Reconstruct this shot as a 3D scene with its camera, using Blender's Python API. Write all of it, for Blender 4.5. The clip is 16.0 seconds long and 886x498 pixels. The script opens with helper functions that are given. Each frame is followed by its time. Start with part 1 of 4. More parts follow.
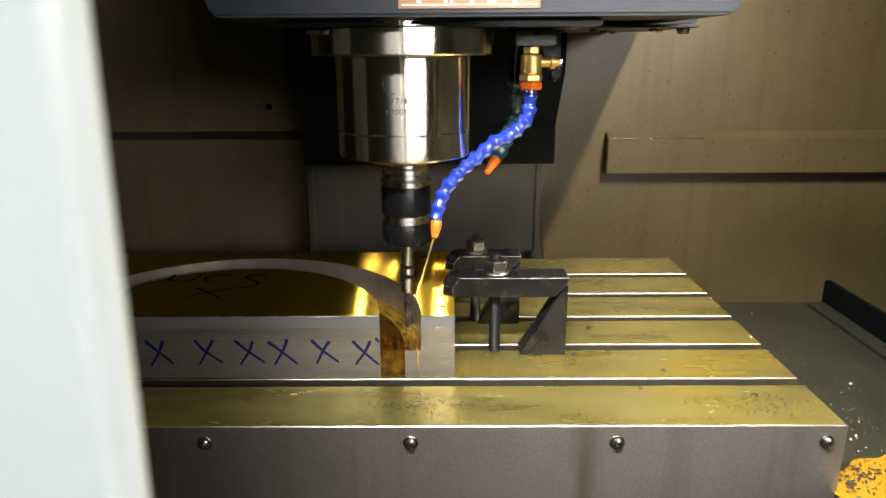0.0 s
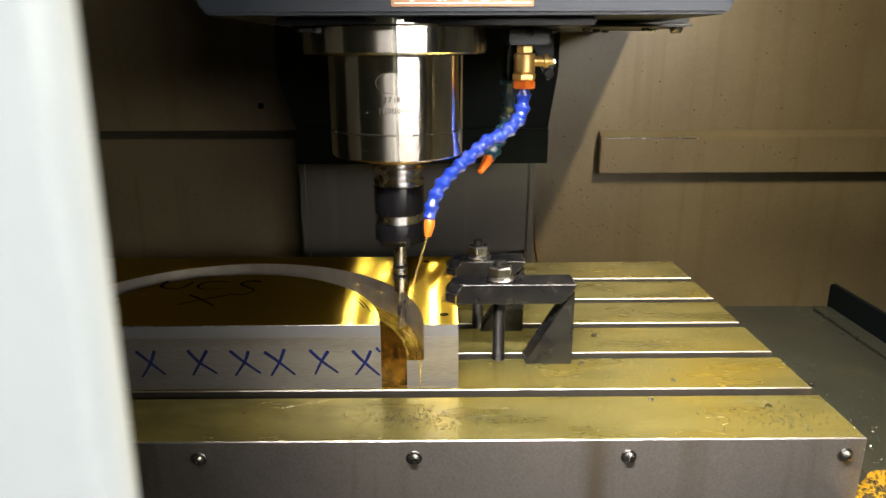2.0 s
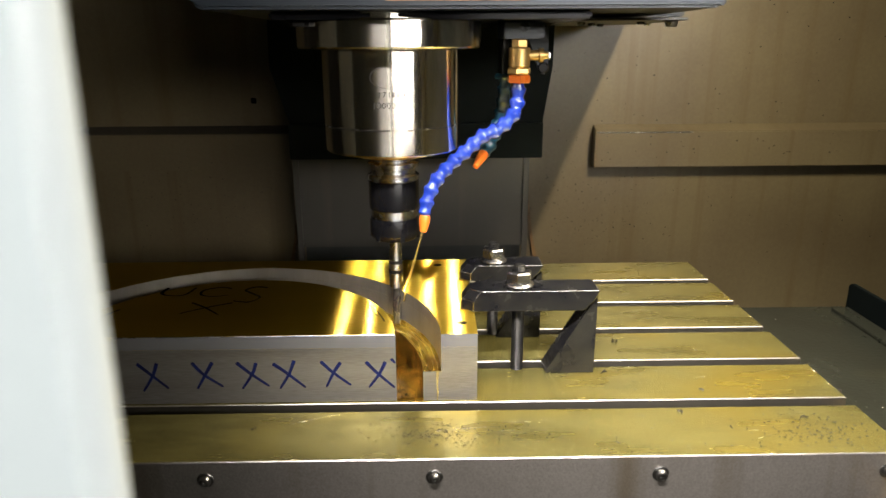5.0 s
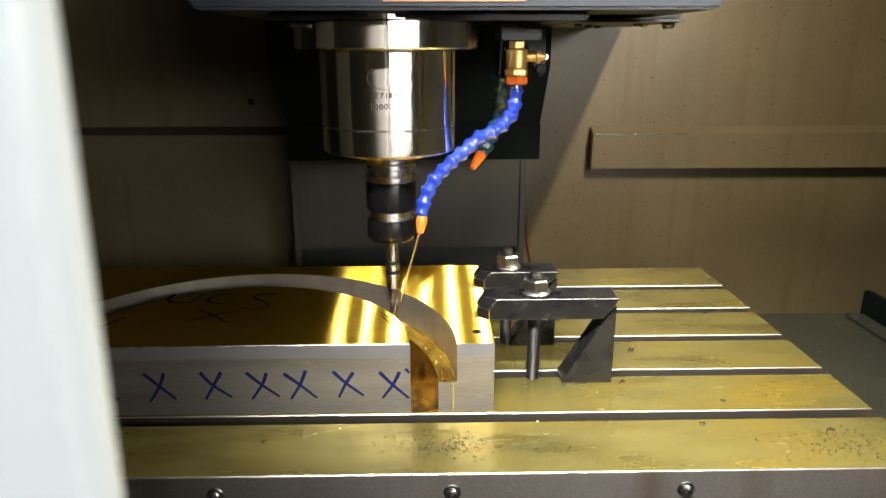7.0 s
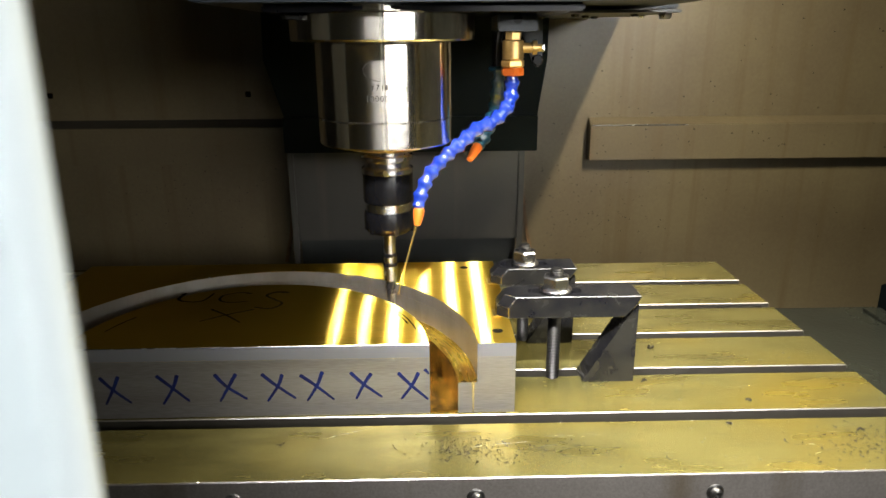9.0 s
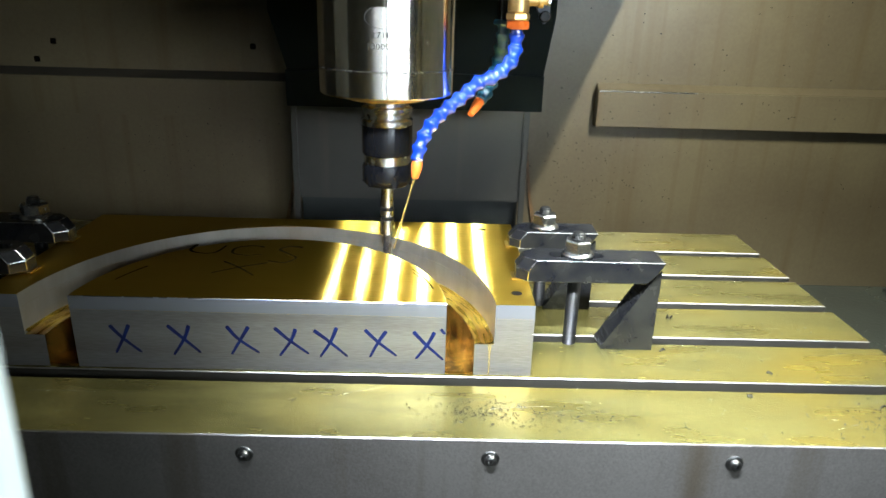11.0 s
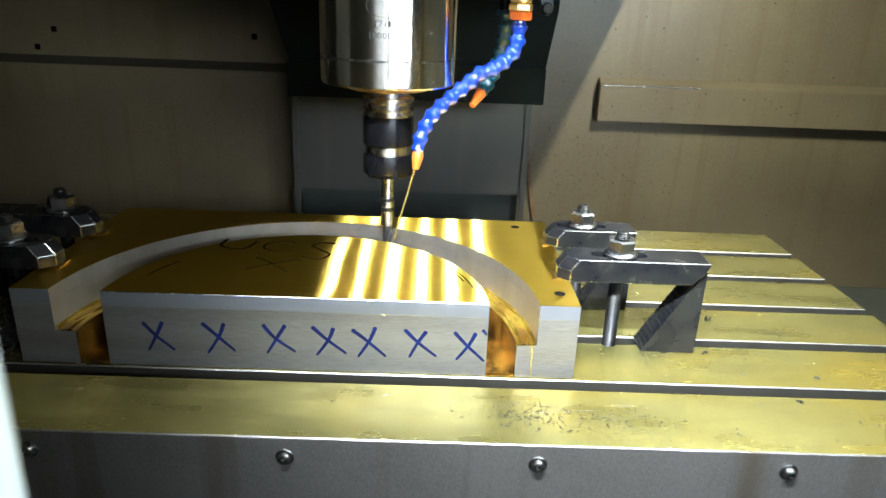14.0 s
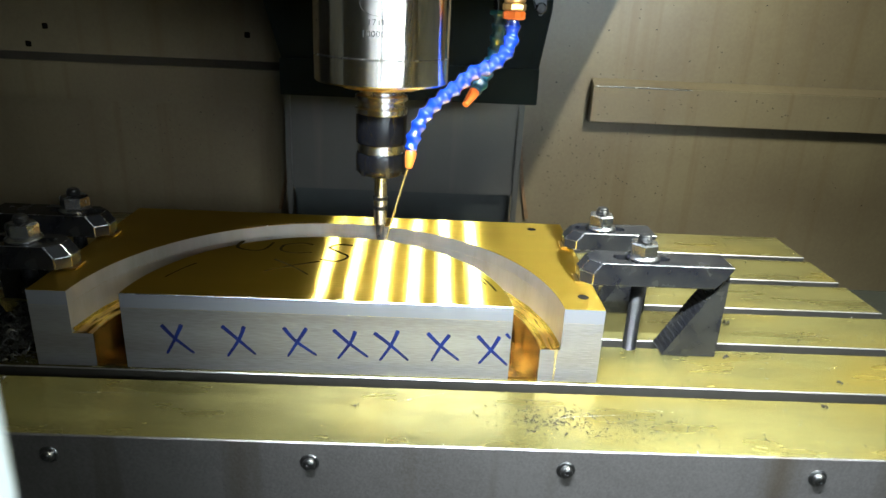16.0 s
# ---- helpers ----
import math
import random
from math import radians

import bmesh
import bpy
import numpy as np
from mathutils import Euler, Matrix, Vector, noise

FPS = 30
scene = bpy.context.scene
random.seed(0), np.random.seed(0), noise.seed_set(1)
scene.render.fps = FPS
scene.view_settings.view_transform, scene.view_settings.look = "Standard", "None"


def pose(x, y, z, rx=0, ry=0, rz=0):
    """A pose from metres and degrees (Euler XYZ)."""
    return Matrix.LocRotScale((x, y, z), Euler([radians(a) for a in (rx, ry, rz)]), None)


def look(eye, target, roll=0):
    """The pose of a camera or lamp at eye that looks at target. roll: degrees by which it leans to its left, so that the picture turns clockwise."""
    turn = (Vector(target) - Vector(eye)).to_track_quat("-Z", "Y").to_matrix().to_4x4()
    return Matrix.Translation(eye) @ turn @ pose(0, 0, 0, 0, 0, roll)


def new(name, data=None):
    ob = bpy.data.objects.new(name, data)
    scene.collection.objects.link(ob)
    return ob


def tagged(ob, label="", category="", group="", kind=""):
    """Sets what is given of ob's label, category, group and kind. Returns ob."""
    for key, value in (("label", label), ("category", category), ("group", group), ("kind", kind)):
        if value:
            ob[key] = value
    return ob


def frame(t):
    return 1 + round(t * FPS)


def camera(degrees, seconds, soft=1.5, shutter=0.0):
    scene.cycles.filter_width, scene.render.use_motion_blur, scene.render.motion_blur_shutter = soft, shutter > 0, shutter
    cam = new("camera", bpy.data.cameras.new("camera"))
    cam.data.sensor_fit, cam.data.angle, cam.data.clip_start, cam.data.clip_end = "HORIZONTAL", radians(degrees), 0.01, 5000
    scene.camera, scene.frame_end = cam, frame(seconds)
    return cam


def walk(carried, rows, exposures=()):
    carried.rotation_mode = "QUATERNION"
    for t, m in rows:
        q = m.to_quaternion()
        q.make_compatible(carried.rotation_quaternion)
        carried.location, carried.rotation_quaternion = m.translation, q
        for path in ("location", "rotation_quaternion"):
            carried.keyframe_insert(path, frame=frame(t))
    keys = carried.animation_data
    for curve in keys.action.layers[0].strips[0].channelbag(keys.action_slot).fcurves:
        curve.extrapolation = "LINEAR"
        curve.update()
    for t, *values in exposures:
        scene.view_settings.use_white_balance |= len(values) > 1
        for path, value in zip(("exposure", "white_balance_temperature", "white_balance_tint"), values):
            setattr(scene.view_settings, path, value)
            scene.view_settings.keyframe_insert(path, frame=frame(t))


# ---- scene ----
cam = camera(66.3, 16.0, soft=1.5)
cam.data.dof.use_dof = True
cam.data.dof.focus_distance = 0.85
cam.data.dof.aperture_fstop = 16.0
walk(cam, [
    (0, pose(0.0472, -0.7806, 0.3660, 73.58, 0.30, 0.22)),
    (0.5, pose(0.0461, -0.7785, 0.3661, 73.50, 0.21, 0.16)),
    (1, pose(0.0465, -0.7793, 0.3657, 73.53, 0.19, 0.21)),
    (1.5, pose(0.0462, -0.7784, 0.3660, 73.72, 0.15, 0.03)),
    (2, pose(0.0464, -0.7784, 0.3648, 73.57, 0.18, -0.40)),
    (2.5, pose(0.0452, -0.7759, 0.3645, 73.37, -0.00, -0.56)),
    (3, pose(0.0457, -0.7766, 0.3651, 73.41, 0.12, -0.46)),
    (3.5, pose(0.0446, -0.7755, 0.3659, 73.11, 0.01, -0.71)),
    (4, pose(0.0448, -0.7751, 0.3649, 73.08, 0.32, -0.77)),
    (6.5, pose(0.0450, -0.7747, 0.3653, 73.19, 0.13, -1.13)),
    (7, pose(0.0456, -0.7756, 0.3642, 73.25, 0.13, -1.12)),
    (7.5, pose(0.0458, -0.7760, 0.3646, 73.35, 0.00, -1.33)),
    (8, pose(0.0458, -0.7746, 0.3645, 73.23, 0.14, -1.80)),
    (8.5, pose(0.0459, -0.7750, 0.3644, 73.01, 0.15, -1.76)),
    (9, pose(0.0481, -0.7758, 0.3646, 72.56, 0.38, -1.25)),
    (9.1, pose(0.0484, -0.7758, 0.3646, 72.41, 0.20, -1.43)),
    (9.2, pose(0.0512, -0.7759, 0.3636, 71.55, -0.05, -1.75)),
    (9.3, pose(0.0522, -0.7760, 0.3625, 70.60, -0.30, -2.10)),
    (10.2, pose(0.0552, -0.7765, 0.3540, 70.10, -1.00, -1.20)),
    (11.5, pose(0.0588, -0.7773, 0.3472, 69.78, -1.58, 0.10)),
    (12, pose(0.0585, -0.7771, 0.3471, 69.68, -1.69, -0.04)),
    (12.5, pose(0.0585, -0.7769, 0.3453, 69.59, -1.81, 0.01)),
    (13, pose(0.0583, -0.7769, 0.3451, 69.42, -1.98, 0.04)),
    (13.5, pose(0.0584, -0.7768, 0.3450, 69.42, -2.08, 0.26)),
    (14, pose(0.0581, -0.7768, 0.3441, 69.48, -2.09, 0.04)),
    (14.5, pose(0.0587, -0.7773, 0.3445, 69.63, -2.10, 0.08)),
    (15, pose(0.0587, -0.7773, 0.3445, 69.69, -2.16, 0.11)),
    (15.5, pose(0.0583, -0.7771, 0.3437, 69.62, -2.32, -0.10)),
    (16, pose(0.0580, -0.7770, 0.3424, 69.55, -2.52, -0.47)),
], exposures=[(0.0, 0.09, 7150, 12), (8.0, 0.10, 6900, 11), (9.2, 0.20, 6550, 9), (11.3, 0.64, 5550, 2), (16.0, 0.66, 5550, 2)])

# ---- world and lamps ----
world = bpy.data.worlds.new("world")
scene.world = world
world.use_nodes = True
world.node_tree.nodes["Background"].inputs[0].default_value = (0.78, 0.86, 1.0, 1)
world.node_tree.nodes["Background"].inputs[1].default_value = 0.008


def area_lamp(name, m, w, h, watts, colour):
    d = bpy.data.lights.new(name, "AREA")
    d.shape, d.size, d.size_y, d.energy, d.color = "RECTANGLE", w, h, watts, colour
    ob = new(name, d)
    ob.matrix_world = m
    return ob


# strip lamp beside the head; outside, two unseen fills added for door and wall
area_lamp("machine_lamp", pose(0.648, -0.085, 0.88, 14, 33, 0), 0.022, 0.22, 23, (1.0, 0.94, 0.76))
area_lamp("outside_fill", look((-0.85, -1.55, 1.2), (-0.1, -0.72, 0.3)), 0.6, 0.6, 9, (0.74, 0.94, 1.0))
# narrow-spread fill added to brighten the dim left part of the back wall
area_lamp("outside_fill", look((0.75, -1.85, 0.66), (-0.60, 0.75, 0.32)), 1.2, 0.25, 5.0, (0.97, 0.98, 0.98)).data.spread = radians(60)
# row of small lamps over the door opening
for lx, watts in ((-0.175, 0.45), (-0.11, 0.55), (-0.04, 1.4), (0.03, 1.05), (0.10, 1.4), (0.17, 1.3), (0.50, 0.85)):
    led = area_lamp("door_lamp", look((lx, -0.66, 0.80), (0.27 + 0.25 * lx, -0.11, 0.0)), 0.012, 0.03, watts, (0.97, 0.97, 0.98))
    led.data.spread = radians(54)


# ---- materials ----
def mat(name, base, rough=0.5, metal=0.0, dark=None, scale=40.0, amount=0.5, bump=0.0, bump_scale=300.0,
        stretch=(1, 1, 1), rough_var=0.1, coat=0.0, spec=0.5, streak=None, contrast=(0.35, 0.7), aniso=0.0, axis="Z", turn=0.0, grain=0.5):
    """Base colour mixed towards dark by two scales of noise; grain by a stretched bump."""
    m = bpy.data.materials.new(name)
    m.use_nodes = True
    nt = m.node_tree
    n, l = nt.nodes, nt.links
    b = n["Principled BSDF"]
    co = n.new("ShaderNodeTexCoord")
    mp = n.new("ShaderNodeMapping")
    mp.inputs["Scale"].default_value = stretch
    l.new(co.outputs["Object"], mp.inputs[0])
    big = n.new("ShaderNodeTexNoise")
    big.inputs["Scale"].default_value = scale
    big.inputs["Detail"].default_value = 6
    l.new(mp.outputs[0], big.inputs["Vector"])
    fine = n.new("ShaderNodeTexNoise")
    fine.inputs["Scale"].default_value = bump_scale
    fine.inputs["Detail"].default_value = 3
    l.new(mp.outputs[0], fine.inputs["Vector"])
    ramp = n.new("ShaderNodeMapRange")
    ramp.inputs[1].default_value, ramp.inputs[2].default_value = contrast
    l.new(big.outputs[0], ramp.inputs[0])
    fr = n.new("ShaderNodeMath")
    fr.operation = "MULTIPLY_ADD"
    l.new(fine.outputs[0], fr.inputs[0])
    fr.inputs[1].default_value = grain
    fr.inputs[2].default_value = -grain / 2
    add = n.new("ShaderNodeMath")
    add.operation = "ADD"
    add.use_clamp = True
    l.new(ramp.outputs[0], add.inputs[0])
    l.new(fr.outputs[0], add.inputs[1])
    am = n.new("ShaderNodeMath")
    am.operation = "MULTIPLY"
    l.new(add.outputs[0], am.inputs[0])
    am.inputs[1].default_value = amount
    mix = n.new("ShaderNodeMix")
    mix.data_type = "RGBA"
    d = dark or tuple(c * 0.5 for c in base)
    mix.inputs[6].default_value, mix.inputs[7].default_value = (*base, 1), (*d, 1)
    l.new(am.outputs[0], mix.inputs[0])
    out = mix.outputs[2]
    if streak:
        # streaks that run down a wall: noise stretched along z
        colour, mul, lo = streak
        sm = n.new("ShaderNodeMapping")
        sm.inputs["Scale"].default_value = mul
        l.new(co.outputs["Object"], sm.inputs[0])
        sn = n.new("ShaderNodeTexNoise")
        sn.inputs["Scale"].default_value = 1.0
        sn.inputs["Detail"].default_value = 4
        l.new(sm.outputs[0], sn.inputs["Vector"])
        sr = n.new("ShaderNodeMapRange")
        sr.inputs[1].default_value, sr.inputs[2].default_value = lo, lo + 0.2
        sr.inputs[4].default_value = 0.75
        l.new(sn.outputs[0], sr.inputs[0])
        m2 = n.new("ShaderNodeMix")
        m2.data_type = "RGBA"
        l.new(sr.outputs[0], m2.inputs[0])
        l.new(out, m2.inputs[6])
        m2.inputs[7].default_value = (*colour, 1)
        out = m2.outputs[2]
    l.new(out, b.inputs["Base Color"])
    rr = n.new("ShaderNodeMapRange")
    rr.inputs[3].default_value, rr.inputs[4].default_value = max(0.02, rough - rough_var), rough + rough_var
    l.new(big.outputs[0], rr.inputs[0])
    l.new(rr.outputs[0], b.inputs["Roughness"])
    b.inputs["Metallic"].default_value = metal
    b.inputs["Specular IOR Level"].default_value = spec
    b.inputs["Coat Weight"].default_value = coat
    b.inputs["Coat Roughness"].default_value = 0.08
    if aniso:
        tg = n.new("ShaderNodeTangent")
        tg.direction_type, tg.axis = "RADIAL", axis
        l.new(tg.outputs[0], b.inputs["Tangent"])
        b.inputs["Anisotropic"].default_value = aniso
        b.inputs["Anisotropic Rotation"].default_value = turn
    if bump:
        bp = n.new("ShaderNodeBump")
        bp.inputs["Strength"].default_value = bump
        bp.inputs["Distance"].default_value = 0.001
        l.new(fine.outputs[0], bp.inputs["Height"])
        l.new(bp.outputs[0], b.inputs["Normal"])
    return m


WALL = mat("wall_paint", (0.119, 0.094, 0.051), 0.38, dark=(0.084, 0.062, 0.034), scale=4, amount=0.85, grain=1.0, bump=0.2, bump_scale=150,
           streak=((0.082, 0.056, 0.024), (30, 30, 0.9), 0.555), coat=0.15)
WALL_GREY = mat("cover_paint", (0.050, 0.046, 0.037), 0.45, dark=(0.034, 0.030, 0.023), scale=6, amount=0.6, bump=0.1, bump_scale=120,
                streak=((0.09, 0.07, 0.05), (14, 14, 0.8), 0.6))
RUST = mat("rust_stain", (0.14, 0.075, 0.025), 0.6, dark=(0.07, 0.04, 0.015), scale=60, amount=0.8)
SHELL = mat("shell_paint", (0.10, 0.10, 0.09), 0.45, dark=(0.07, 0.065, 0.05), scale=6, amount=0.6)
COVER_DARK = mat("cover_dark", (0.026, 0.028, 0.025), 0.4, scale=8, amount=0.5)
DOOR = mat("door_paint", (0.57, 0.63, 0.655), 0.28, dark=(0.47, 0.53, 0.56), scale=12, amount=0.5, bump=0.05, coat=0.5)
TRAY = mat("tray_steel", (0.026, 0.028, 0.021), 0.30, metal=0.4, dark=(0.018, 0.017, 0.012), scale=10, amount=0.6, bump=0.3, bump_scale=160, coat=0.2,
           streak=((0.060, 0.055, 0.030), (6, 6, 6), 0.56))
TABLE = mat("oily_table", (0.43, 0.375, 0.125), 0.25, metal=0.88, dark=(0.20, 0.17, 0.052), scale=16, amount=0.9, grain=1.8, bump=0.35, bump_scale=620,
            stretch=(0.45, 2.0, 1), rough_var=0.13, coat=0.25, contrast=(0.40, 0.66),
            streak=((0.50, 0.365, 0.062), (4, 7, 5), 0.50))
TABLE_SIDE = mat("table_side", (0.26, 0.24, 0.22), 0.40, metal=0.85, dark=(0.15, 0.135, 0.12), scale=6, amount=0.75, grain=1.4, bump=0.25, bump_scale=420,
                 streak=((0.12, 0.09, 0.05), (20, 20, 0.8), 0.56))
SLOT = mat("slot_steel", (0.040, 0.036, 0.028), 0.4, metal=0.5, scale=30)
WORK_TOP = mat("oily_milled_top", (0.94, 0.57, 0.045), 0.31, metal=1.0, dark=(0.62, 0.42, 0.05), scale=7, amount=0.5, bump=0.02, bump_scale=900,
               stretch=(0.15, 1.5, 1), rough_var=0.02, coat=0.05)
# brushed lay of the milled top: long highlights across the cutter marks
_t = WORK_TOP.node_tree
_g, _m, _tg = _t.nodes.new("ShaderNodeBsdfAnisotropic"), _t.nodes.new("ShaderNodeMixShader"), _t.nodes.new("ShaderNodeTangent")
_g.distribution = "GGX"
_g.inputs["Color"].default_value = (1.0, 0.66, 0.085, 1)
_g.inputs["Roughness"].default_value = 0.24
_g.inputs["Anisotropy"].default_value = -0.93
_tg.direction_type, _tg.axis = "RADIAL", "X"
_t.links.new(_tg.outputs[0], _g.inputs["Tangent"])
_m.inputs[0].default_value = 0.62
_t.links.new(_t.nodes["Principled BSDF"].outputs[0], _m.inputs[1])
_t.links.new(_g.outputs[0], _m.inputs[2])
_t.links.new(_m.outputs[0], _t.nodes["Material Output"].inputs[0])
WORK_SIDE = mat("milled_steel", (0.158, 0.151, 0.147), 0.38, metal=0.6, dark=(0.105, 0.097, 0.086), scale=16, amount=0.85, grain=2.0, bump=0.5, bump_scale=520,
                stretch=(0.16, 1, 2), rough_var=0.08)
WORK_BAND = mat("ground_band", (0.125, 0.125, 0.133), 0.36, metal=0.4, dark=(0.13, 0.135, 0.15), scale=10, amount=0.4, bump=0.05, bump_scale=500, stretch=(0.3, 1, 2))
WORK_WALL = mat("finish_milled_wall", (0.50, 0.475, 0.42), 0.30, metal=0.86, dark=(0.34, 0.30, 0.22), scale=30, amount=0.7, bump=0.06, bump_scale=300, stretch=(1, 1, 0.3), rough_var=0.05)
OIL_GAP = mat("oil_wet_wall", (0.62, 0.32, 0.04), 0.20, metal=0.85, dark=(0.06, 0.026, 0.006), scale=55, amount=0.95, contrast=(0.38, 0.6), bump=0.45, bump_scale=160, coat=0.6, stretch=(1, 1, 0.3))
POOL = mat("oil_pool", (0.66, 0.42, 0.03), 0.16, metal=0.6, dark=(0.45, 0.22, 0.02), contrast=(0.4, 0.6), scale=9, amount=0.7, bump=0.3, bump_scale=90, coat=1.0)
OIL_STEEL = mat("oil_wet_ledge", (1.0, 0.74, 0.14), 0.24, metal=0.95, dark=(0.50, 0.26, 0.03), contrast=(0.42, 0.58), scale=45, amount=0.8, bump=0.4, bump_scale=200, coat=0.6)
OIL_FLOW = mat("flowing_oil", (0.90, 0.60, 0.07), 0.15, metal=0.9, dark=(0.34, 0.15, 0.012), contrast=(0.42, 0.60), scale=22, amount=0.9, grain=0.2, bump=0.08, bump_scale=90, coat=0.8, rough_var=0.04)
# tone noise drawn out along z paints vertical reflection streaks, with some mottling
CHROME = mat("ground_chrome", (0.86, 0.82, 0.75), 0.19, aniso=0.97, turn=0.25, metal=1.0, dark=(0.50, 0.45, 0.38), scale=55, amount=0.75, grain=0.9, bump=0.04, bump_scale=500, stretch=(1, 1, 0.14), rough_var=0.08)
STEEL = mat("tool_steel", (0.52, 0.52, 0.53), 0.27, metal=1.0, dark=(0.40, 0.40, 0.41), scale=60, amount=0.2, rough_var=0.02, aniso=0.9, turn=0.25)
CARBIDE = mat("carbide", (0.16, 0.155, 0.15), 0.28, metal=0.9, scale=80)
BLACK_OXIDE = mat("black_oxide", (0.004, 0.004, 0.005), 0.22, metal=0.0, dark=(0.006, 0.006, 0.006), scale=35, amount=0.4, spec=0.16, rough_var=0.02, aniso=0.95, turn=0.25)
CLAMP = mat("clamp_black_oxide", (0.004, 0.004, 0.005), 0.25, metal=0.0, dark=(0.012, 0.0115, 0.010), rough_var=0.10, scale=45, amount=0.8, bump=0.12, bump_scale=500, spec=0.17)
STUD_HEAD = mat("screw_steel", (0.24, 0.235, 0.225), 0.3, metal=1.0, dark=(0.10, 0.095, 0.09), scale=90, amount=0.8)
STUD = mat("stud_steel", (0.022, 0.021, 0.020), 0.38, metal=0.8, dark=(0.03, 0.029, 0.027), scale=80, amount=0.7)
NUT = mat("worn_nut_steel", (0.48, 0.475, 0.47), 0.26, metal=1.0, dark=(0.20, 0.195, 0.19), scale=70, amount=0.8, bump=0.1)
HEAD = mat("head_paint", (0.010, 0.014, 0.021), 0.42, dark=(0.016, 0.020, 0.026), scale=12, amount=0.7, bump=0.2, bump_scale=350, spec=0.35)
NECK = mat("black_cover", (0.003, 0.0045, 0.0045), 0.55, dark=(0.006, 0.008, 0.008), scale=10, amount=0.6, spec=0.03)
BRASS = mat("brass", (0.66, 0.44, 0.17), 0.42, metal=0.85, dark=(0.36, 0.22, 0.08), scale=60, amount=0.7, bump=0.05)
ORANGE = mat("orange_plastic", (0.72, 0.155, 0.02), 0.3, dark=(0.52, 0.09, 0.01), scale=40, coat=0.3)
BLUE = mat("blue_plastic", (0.009, 0.032, 0.27), 0.14, dark=(0.006, 0.02, 0.18), scale=50, coat=1.0, spec=0.7)
TEAL = mat("dark_teal_plastic", (0.006, 0.045, 0.075), 0.3, scale=50, coat=0.3)
INK = mat("blue_marker_ink", (0.002, 0.003, 0.028), 0.6, dark=(0.005, 0.014, 0.075), scale=90, amount=0.7, spec=0.12)
INK_DARK = mat("dark_marker_ink", (0.008, 0.005, 0.001), 0.9, scale=120, spec=0.0)
ENGRAVE = mat("engraved_grey", (0.035, 0.033, 0.03), 0.6, metal=0.0, scale=200)
CHIP = mat("chip_steel", (0.014, 0.011, 0.007), 0.5, metal=0.0, scale=200, spec=0.2)
DROP = mat("bright_speck", (0.8, 0.78, 0.7), 0.15, metal=1.0, scale=200)
STICKER = mat("orange_sticker", (0.27, 0.145, 0.07), 0.5, dark=(0.30, 0.12, 0.05), scale=30)
STICKER_INK = mat("white_print", (0.8, 0.77, 0.72), 0.5, scale=60)
COPPER = mat("copper_shim", (0.42, 0.29, 0.09), 0.35, metal=1.0, scale=60)
MATT_BLACK = mat("matt_black", (0.006, 0.005, 0.004), 0.9, scale=40, spec=0.0)
LEDGE_DARK = mat("ledge_dark", (0.028, 0.024, 0.018), 0.5, dark=(0.06, 0.05, 0.036), scale=30, amount=0.6, bump=0.3, bump_scale=250)
OIL = bpy.data.materials.new("coolant_oil")
OIL.use_nodes = True
_b = OIL.node_tree.nodes["Principled BSDF"]
_b.inputs["Base Color"].default_value = (0.98, 0.80, 0.36, 1)
_b.inputs["Roughness"].default_value = 0.05
_b.inputs["Transmission Weight"].default_value = 0.9
_b.inputs["IOR"].default_value = 1.46


# ---- mesh helpers ----
def finish(name, bm, material, parent=None, label="", smooth=False, auto=True):
    bmesh.ops.recalc_face_normals(bm, faces=bm.faces)
    me = bpy.data.meshes.new(name)
    bm.to_mesh(me)
    bm.free()
    for m in (material if isinstance(material, (list, tuple)) else [material]):
        me.materials.append(m)
    if smooth:
        me.polygons.foreach_set("use_smooth", [True] * len(me.polygons))
        if auto:
            me.set_sharp_from_angle(angle=radians(32))
    ob = new(name, me)
    if parent:
        ob.parent = parent
    if label:
        ob["label"] = label
    return ob


def part(name, bm, material, parent, label="", smooth=False):
    return finish(name, bm, material, parent, label, smooth)


def thing(name, label, category, at=(0, 0, 0), group="", kind=""):
    ob = new(name)
    ob.empty_display_size = 0.02
    ob.location = at
    return tagged(ob, label, category, group, kind)


def box(x0, x1, y0, y1, z0, z1, bevel=0.0, seg=2, bm=None):
    own = bm is None
    b = bmesh.new()
    bmesh.ops.create_cube(b, size=1)
    for v in b.verts:
        v.co = Vector(((x0 + x1) / 2 + v.co.x * (x1 - x0), (y0 + y1) / 2 + v.co.y * (y1 - y0), (z0 + z1) / 2 + v.co.z * (z1 - z0)))
    if bevel:
        bmesh.ops.bevel(b, geom=b.edges[:], offset=bevel, segments=seg, affect="EDGES")
    if own:
        return b
    me = bpy.data.meshes.new("tmp")
    b.to_mesh(me)
    b.free()
    bm.from_mesh(me)
    bpy.data.meshes.remove(me)
    return bm


def turned(profile, n=64, centre=(0, 0), cap=True):
    """A turned body: profile is (radius, z) from bottom to top."""
    bm = bmesh.new()
    rings = []
    for r, z in profile:
        rings.append([bm.verts.new((centre[0] + r * math.cos(2 * math.pi * i / n), centre[1] + r * math.sin(2 * math.pi * i / n), z)) for i in range(n)])
    for a, b in zip(rings, rings[1:]):
        for i in range(n):
            bm.faces.new((a[i], a[(i + 1) % n], b[(i + 1) % n], b[i]))
    if cap:
        bm.faces.new(rings[0])
        bm.faces.new(rings[-1])
    return bm


